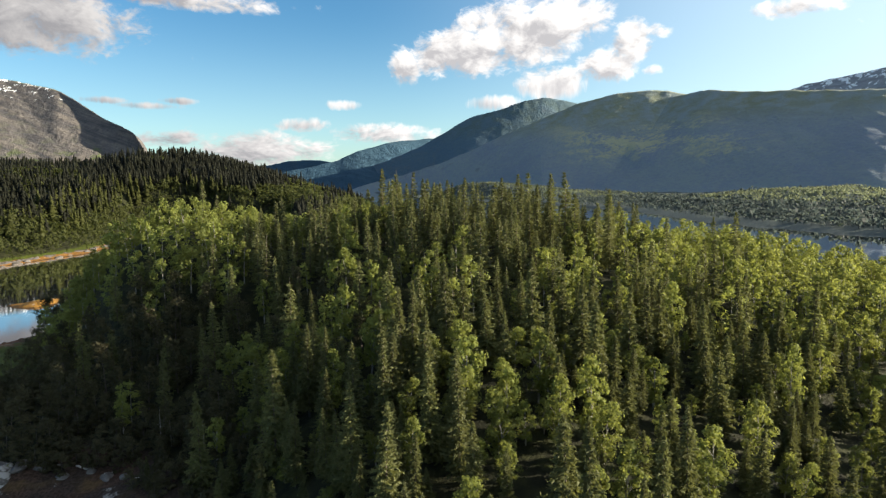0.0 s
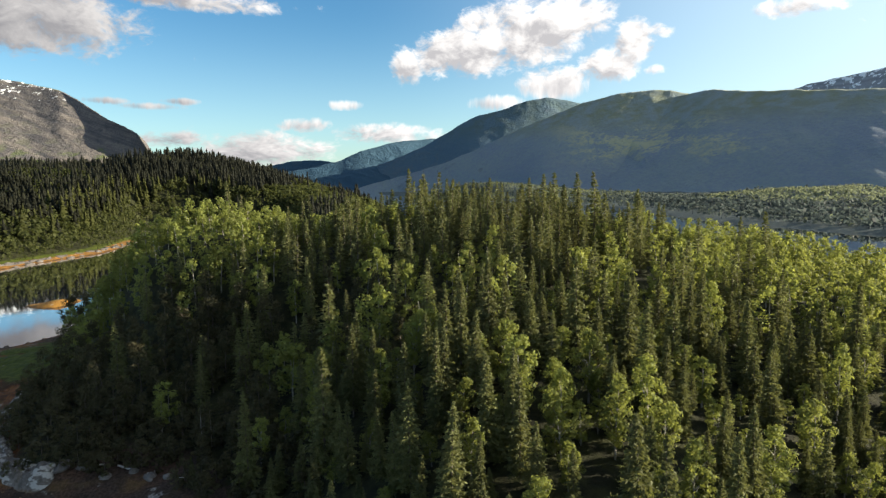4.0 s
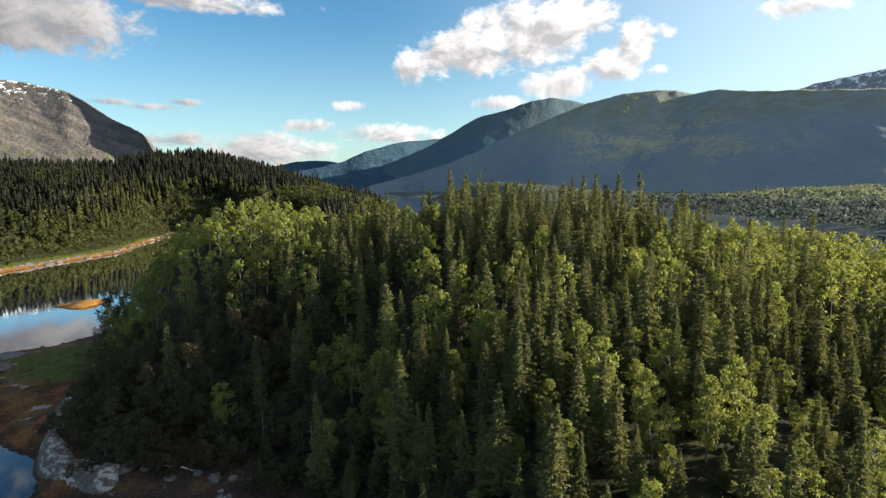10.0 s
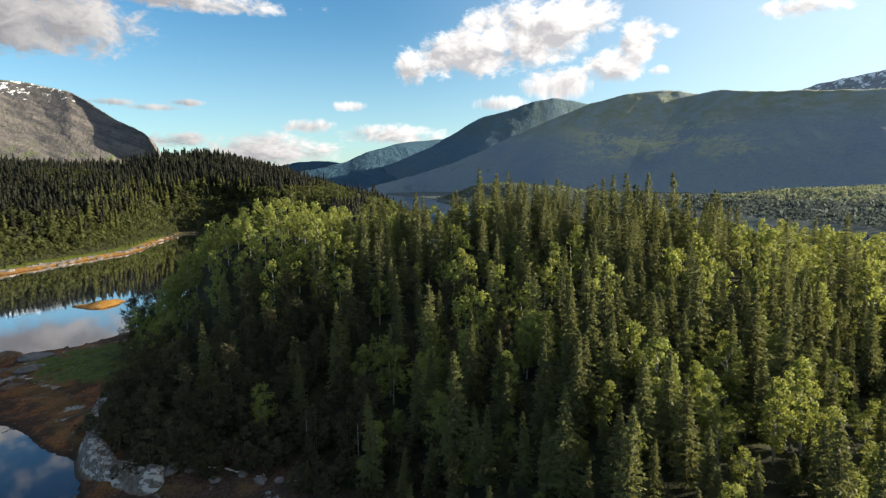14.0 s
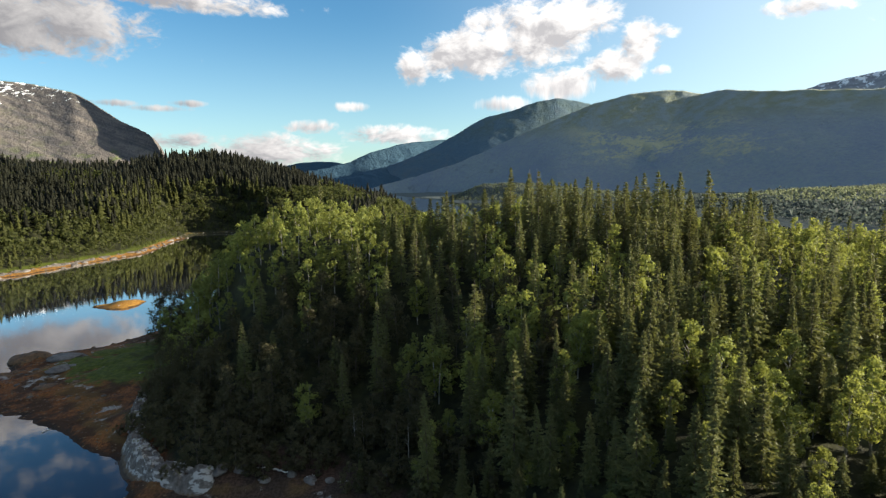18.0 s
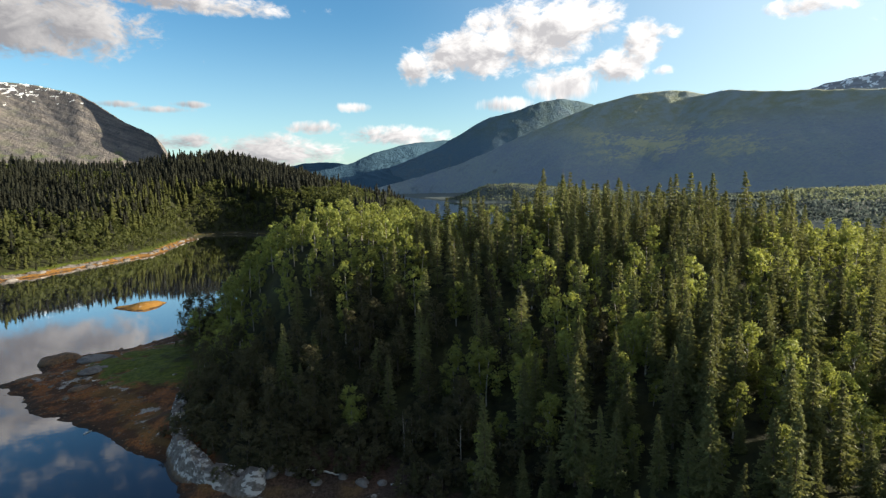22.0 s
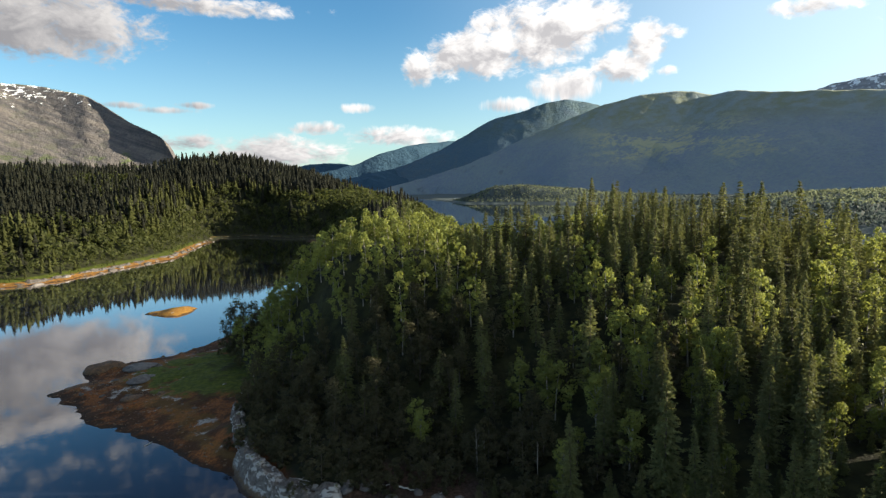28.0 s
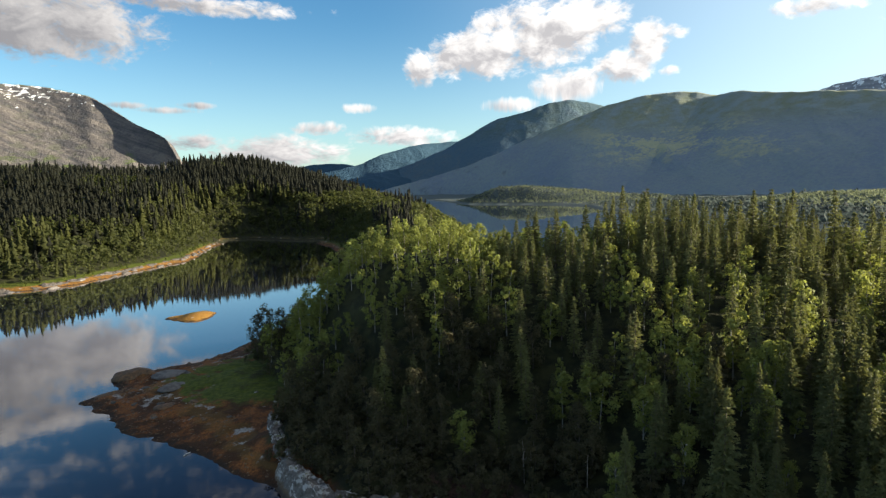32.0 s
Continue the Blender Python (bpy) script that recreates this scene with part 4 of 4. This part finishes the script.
isb = kindn + srng.normal(0, 0.12, len(X)) < 0.28 + 0.46 * smooth01(S, 60, 10) + 0.34 * smooth01(X, -300, -200)
keep = (srng.uniform(0, 1, len(X)) < 0.35 + 1.2 * fbm(X / 15, Y / 15, 2, 37)) & (S > 6 + 8 * (kindn - 0.5)) & (X > -0.86 * Y - 90) & (Z < 130) & ~((X < -640) & (Y > 800))
H = np.where(isb, srng.uniform(9, 15, len(X)), srng.normal(17.0, 3.2, len(X)).clip(8, 25) * (0.7 + 0.6 * fbm(X / 30, Y / 30, 3, 35))) * (0.35 + 0.65 * smooth01(S, 5, 30))
# spruces near the bank take the sunlit copy
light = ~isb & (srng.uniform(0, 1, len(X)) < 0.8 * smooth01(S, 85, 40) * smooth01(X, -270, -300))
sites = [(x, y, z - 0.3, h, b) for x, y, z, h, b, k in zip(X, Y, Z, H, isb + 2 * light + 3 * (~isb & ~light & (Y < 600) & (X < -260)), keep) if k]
far_s = [[(v, f, 0)] for v, f in [far_spruce(rng, 1.0, 0.16, 8, 6) for _ in range(6)]]
near_s = [(v, f) for v, f in [far_spruce(rng, 1.0, 0.17, 11, 8) for _ in range(6)]]
far_b = [[(v, f, 1)] for v, f in [far_birch(rng, 1.0, 0.30, 36) for _ in range(6)]]
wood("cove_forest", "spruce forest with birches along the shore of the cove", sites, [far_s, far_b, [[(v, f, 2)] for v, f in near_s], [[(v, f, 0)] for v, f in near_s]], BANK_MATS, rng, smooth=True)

# woods across the fjord
X, Y, srng = scatter(-150, 1100, 440, 2050, 6.6, 23)
Z, S = terrain(X, Y)
own = inland(X, Y, FAR_COAST)
rise = bumps(X, Y, FAR_HILLS)
keep = (own > 14) & (X < 0.85 * Y + 60) & (own < 420) & (srng.uniform(0, 1, len(X)) < 0.40 + 0.5 * np.maximum(smooth01(rise, 3, 9), smooth01(X, 330, 400)))
isb = srng.uniform(0, 1, len(X)) < 0.04 + 0.9 * smooth01(Z, 11, 19) * smooth01(X - 0.1 * Y, 290, 360) + 0.6 * smooth01(Y, 1500, 1700)
H = np.where(isb, srng.uniform(4, 7.5, len(X)), srng.normal(5.5, 2.2, len(X)).clip(2.5, 13) * (1 + 0.2 * smooth01(X, 330, 400)))
low = ~isb & (srng.uniform(0, 1, len(X)) < 0.8)
sites = [(x, y, z - 0.3, h, b) for x, y, z, h, b, k in zip(X, Y, Z, H, isb + 2 * low, keep) if k]
tiny_s = [[(v, f, 0)] for v, f in [far_spruce(rng, 1.0, 0.12, 4, 5) for _ in range(4)]]
tiny_b = [[(v, f, 1)] for v, f in [far_birch(rng, 1.0, 0.42, 9) for _ in range(4)]]
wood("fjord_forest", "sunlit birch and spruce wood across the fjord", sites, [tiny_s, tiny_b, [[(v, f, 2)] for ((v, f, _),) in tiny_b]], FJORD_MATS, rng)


# ---- the shore: outcrops, boulders, driftwood ----
def rock_arrays(rng, sx, sy, sz, rings=9, sides=14, rough=0.28):
    """A weathered boulder: a lumpy dome, sunk below its base."""
    off = rng.uniform(0, 90, 2)
    V, F = [], []
    for i in range(rings):
        e = -0.5 + (math.pi / 2 + 0.5) * i / (rings - 1)
        for q in range(sides):
            a = 2 * math.pi * q / sides
            x, y, z = math.cos(e) * math.cos(a), math.cos(e) * math.sin(a), math.sin(e)
            V.append((x, y, z))
    V = np.array(V)
    k = 1 + rough * 2 * (fbm(V[:, 0] * 1.3 + V[:, 2] * 0.7 + off[0], V[:, 1] * 1.3 - V[:, 2] * 0.6 + off[1], 4, 51) - 0.5)
    k *= 1 - 0.25 * (fbm(V[:, 0] * 0.8 + off[1], V[:, 1] * 0.8 + off[0], 2, 53) > 0.55) * (V[:, 2] > 0.3)
    V = V * k[:, None] * np.array([sx, sy, sz])
    for i in range(rings - 1):
        for q in range(sides):
            a, b = i * sides + q, i * sides + (q + 1) % sides
            F.append((a, b, b + sides, a + sides))
    return V, np.array(F)


def boulder(name, label, x, y, sx, sy, sz, turn, mat, seed, category="rock", group=""):
    V, F = rock_arrays(np.random.default_rng(seed), sx, sy, sz, 11, 18)
    ob = new(name, tri_mesh(name, V, F, [mat], smooth=True))
    ob.matrix_basis = pose(x, y, max(-0.3, rest_on_ground(x, y)) - 0.12 * sz, 0, 0, turn)
    return tagged(ob, label, category, group)


boulder("rock_outcrop", "dark brown weed-covered rock hump at the water's edge", -165.5, 170, 6.0, 4.0, 2.4, 20, dark_rock, 1)
boulder("rock_outcrop", "smooth grey bedrock hump beside the grass", -152.5, 167.5, 5.2, 3.6, 1.3, 10, slab_rock, 2)
boulder("rock_outcrop", "flat brown weedy slab on the tidal flat", -141.5, 144, 3.0, 1.9, 0.7, 35, dark_rock, 3)
boulder("rock_outcrop", "low grey rock edging the grass", -146, 156, 4.2, 2.6, 0.9, 70, slab_rock, 4)
boulder("rock_outcrop", "brown weedy rock by the tip of the headland", -163, 155, 3.4, 1.8, 0.7, 40, dark_rock, 5)


def ledge(name, label, spine, width, height, seed, whole=-1.0, mat=bedrock):
    """A run of bedrock along the shore: stepped top, steep cracked seaward face."""
    pts = np.array(spine, float)
    seg = np.hypot(*np.diff(pts, axis=0).T)
    run = np.concatenate([[0], np.cumsum(seg)])
    n, m = int(run[-1] / 0.30), 48
    u = np.linspace(0, run[-1], n)
    px, py = np.interp(u, run, pts[:, 0]), np.interp(u, run, pts[:, 1])
    tx, ty = np.gradient(px), np.gradient(py)
    tl = np.hypot(tx, ty)
    nx, ny = -ty / tl, tx / tl
    v = np.linspace(-1, 1, m)
    U, Vv = np.meshgrid(u, v, indexing="ij")
    X = px[:, None] + nx[:, None] * Vv * width
    Y = py[:, None] + ny[:, None] * Vv * width
    end = np.minimum(1, np.minimum(U, run[-1] - U) / 3.0) ** 0.6
    body = np.where(Vv > 0, smooth01(1 - Vv, 0.02, 0.75), smooth01(1 + Vv, 0.0, 0.9))
    lump = fbm(X / 3.4, Y / 3.4, 4, seed)
    crack = np.abs(fbm(X / 1.8 + Y / 5, Y / 1.1, 4, seed + 3) - 0.5) * 2
    top = height * (0.55 + 0.75 * lump) * smooth01(fbm(U / 9, U * 0 + seed, 3, seed + 5), whole, whole + 0.16)
    along, across = (U + 0.6 * Vv * width + 1.2 * lump) / 2.1, (Vv * width + 0.5 * lump) / 1.25
    block = lattice(np.floor(along), np.floor(across), seed + 31)
    joint = np.minimum(np.minimum(along % 1, 1 - along % 1) * 2.1, np.minimum(across % 1, 1 - across % 1) * 1.25)
    step = np.floor(top * body * 2.2) / 2.2 + (block - 0.45) * 1.5 * body - 0.35 * smooth01(0.16 - joint, 0, 0.16) * body
    Z = -0.7 + end * (0.40 * top * body + 0.60 * step) - 0.30 * smooth01(0.16 - crack, 0, 0.16) * body + 0.7 * end
    X = X + (fbm(X / 1.3, Z / 1.3, 3, seed + 8) - 0.5) * 0.7
    Y = Y + (fbm(Y / 1.3, Z / 1.3, 3, seed + 9) - 0.5) * 0.7
    thing = tagged(new(name), label, "rock")
    cuts = list(range(0, n - 8, 11)) + [n - 1]
    for a, b in zip(cuts, cuts[1:]):
        part("block", grid_mesh("ledge_block", X[a:b + 1], Y[a:b + 1], Z[a:b + 1], [mat], False), thing)


ledge("bedrock_ledge", "steep white-streaked bedrock ledge with cracks above the water", [(-75, 94.6), (-81, 95.0), (-87, 97.0), (-92.5, 102), (-97, 108), (-101, 114), (-104.5, 121), (-108, 130), (-110, 136)], 4.0, 4.3, 61)
ledge("bedrock_ledge", "pale cracked bedrock ledge above the cove shore", [(-341, 318), (-321, 327), (-311, 347), (-307, 380), (-302, 420), (-297, 462), (-304, 505)], 3.6, 2.5, 71, 0.32, shore_rock)
brng = np.random.default_rng(77)
bank = np.array([(-336, 316), (-317, 327), (-309, 348), (-304, 382), (-299, 422), (-294, 464), (-301, 505), (-312, 540), (-322, 585), (-330, 618)], float)
bank_run = np.concatenate([[0], np.cumsum(np.hypot(*np.diff(bank, axis=0).T))])
for k in range(46):
    u = bank_run[-1] * min(45.9, max(0.1, k + brng.uniform(-0.6, 1.6))) / 46
    j = min(len(bank) - 2, int(np.searchsorted(bank_run, u)) - 1)
    d = bank[j + 1] - bank[j]
    x, y = bank[j] + d * (u - bank_run[j]) / np.hypot(*d) + np.array([-d[1], d[0]]) / np.hypot(*d) * brng.uniform(-3.5, 4.0)
    size = brng.uniform(1.2, 4.2)
    boulder("bedrock_slab", "pale grey bedrock slab between weed and grass on the cove shore", x, y, size, size * brng.uniform(0.35, 0.6), size * brng.uniform(0.22, 0.36),
            math.degrees(math.atan2(d[1], d[0])) + brng.normal(0, 14), (shore_rock, shore_rock, slab_rock)[k % 3], 300 + k, group="slabs along the cove shore")
for k, (x, y, s) in enumerate([(-168, 178.5, 0.9), (-163, 179.5, 0.6), (-155, 184, 0.7), (-151, 188.5, 0.8), (-148.5, 193, 0.7), (-76, 95.5, 1.3), (-73, 96.5, 1.0), (-68.5, 95.2, 1.1), (-64, 96.2, 0.9), (-60.5, 94.8, 1.2), (-57, 94.0, 0.8), (-79, 94.6, 1.1),
                               (-139, 163.5, 0.45), (-147, 171.5, 0.4), (-120, 150, 0.5), (-113, 144, 0.45)]):
    boulder("boulder", "grey boulder lying on the shore", x, y, s * brng.uniform(0.9, 1.5), s * brng.uniform(0.7, 1.1), s * brng.uniform(0.6, 0.8), brng.uniform(0, 180), slab_rock if -82 < x < -50 else bedrock, 100 + k, group="boulders along the shore")

for k in range(70):
    u, v = brng.uniform(0, 1), brng.normal(0, 1)
    x, y = -166 + 54 * u + 4.5 * v, 160 - 32 * u + 9.5 * brng.normal(0, 1) * (1 - 0.4 * u)
    if not 0.25 < rest_on_ground(x, y) < 2.0:
        continue
    s = brng.uniform(0.3, 1.0) ** 1.4
    boulder("stone", "weed-covered brown stone lying on the tidal flat", x, y, s * brng.uniform(0.9, 1.6), s * brng.uniform(0.7, 1.1), s * brng.uniform(0.4, 0.7), brng.uniform(0, 180), (dark_rock, dark_rock, shore_rock)[k % 3], 500 + k,
            group="stones on the tidal flat")


def driftwood(x, y, length, r, turn, tilt, label):
    lr = np.random.default_rng(int(abs(x * 7 + y)))
    n = 7
    path = [(length * (k / (n - 1) - 0.5), lr.normal(0, 0.05) * length * 0.3, lr.normal(0, 0.02) * length) for k in range(n)]
    rad = [r * (1 - 0.55 * k / (n - 1)) for k in range(n)]
    thing = tagged(new("driftwood_log"), label, "driftwood", "driftwood on the shore")
    part("stem", tri_mesh("log_stem", *tube(path, rad, 8), [dead_bark], smooth=True), thing)
    for k in (2, 4):
        p = np.array(path[k])
        side = np.array([0.25, lr.choice([-1, 1]) * 0.5, 0.35]) * length * 0.22
        part("branch_stub", tri_mesh("log_stub", *tube([p, p + side], [r * 0.4, r * 0.15], 5), [dead_bark], smooth=True), thing)
    thing.matrix_basis = pose(x, y, max(0.0, rest_on_ground(x, y)) + r * 0.75, 0, tilt, turn)


driftwood(-71.5, 97.5, 5.2, 0.22, 12, 4, "bleached driftwood log with broken branch stubs on the rocks")
driftwood(-66.0, 97.0, 4.0, 0.18, -28, -5, "pale weathered log lying across the shore stones")
driftwood(-60.0, 96.4, 3.4, 0.15, 40, 3, "thin grey driftwood stem beside the forest edge")
driftwood(-54.0, 93.8, 3.2, 0.14, 8, 2, "pale fallen stem at the edge of the trees")
driftwood(-140.5, 148.5, 1.9, 0.13, 20, 2, "short bleached log lying on the grey slab")
driftwood(-124.0, 119.8, 2.4, 0.10, 75, 3, "small bleached stick stranded on the brown weed")
driftwood(-84.0, 97.8, 3.8, 0.16, -15, 6, "grey log wedged on top of the bedrock")


def dead_birch(x, y, h, seed):
    """A bare weathered stem with a few broken branches."""
    lr = np.random.default_rng(seed)
    bend = lr.normal(0, 0.06, 2)
    thing = tagged(new("dead_birch"), "bare pale dead birch standing among the dark trees", "tree", "dead birches on the slope")
    spine = [(bend[0] * h * k * k, bend[1] * h * k * k, h * k) for k in (0, 0.35, 0.7, 1)]
    stem = part("trunk", tri_mesh("dead_trunk", *tube(spine, [0.07, 0.06, 0.04, 0.015], 6), [birch_bark], smooth=True), thing)
    for k in range(7):
        f = lr.uniform(0.35, 0.92)
        a = lr.uniform(0, 6.28)
        root = np.array([bend[0] * h * f * f, bend[1] * h * f * f, h * f])
        reach = h * 0.20 * (1.15 - f)
        tip = root + np.array([math.cos(a) * reach, math.sin(a) * reach, reach * lr.uniform(0.4, 1.1)])
        part("branch", tri_mesh("dead_branch", *tube([root, root * 0.5 + tip * 0.5 + np.array([0, 0, 0.08]), tip], [0.025, 0.018, 0.006], 4), [birch_bark], smooth=True), stem)
    thing.matrix_basis = pose(x, y, rest_on_ground(x, y) - 0.1, 0, 0, lr.uniform(0, 360))


for k, (x, y, h) in enumerate([(-54.0, 101.0, 8.0), (-52.6, 101.8, 7.0), (-44.0, 96.0, 6.5)]):
    dead_birch(x, y, h, 500 + k)

# stones and clots of weed on the tidal flat
x, y = brng.uniform(-185, -75, 9000), brng.uniform(88, 200, 9000)
z, s = terrain(x, y)
ok = (s > -1.5) & (s < 17) & (z < 2.0)
x, y, z = x[ok][:800], y[ok][:800], z[ok][:800]
pv, pf = rock_arrays(np.random.default_rng(5), 1, 1, 0.7, 4, 6)
Vs, Fs, Ms = [], [], []
for k in range(len(x)):
    r = brng.uniform(0.08, 0.26) * (1.8 if brng.uniform() < 0.06 else 1)
    a = brng.uniform(0, 6.28)
    Vs.append(np.stack([(pv[:, 0] * math.cos(a) - pv[:, 1] * math.sin(a)) * r * 1.3 + x[k], (pv[:, 0] * math.sin(a) + pv[:, 1] * math.cos(a)) * r + y[k], pv[:, 2] * r * 0.7 + z[k]], -1))
    Fs.append(pf + k * len(pv)), Ms.append(np.full(len(pf), 0 if brng.uniform() < 0.96 else 1))
tagged(new("shore_stones", tri_mesh("shore_stones", np.concatenate(Vs), np.concatenate(Fs), [weed_mat, bedrock], np.concatenate(Ms), smooth=True)), "weed-covered stones strewn over the brown tidal flat", "stones", kind="stuff")
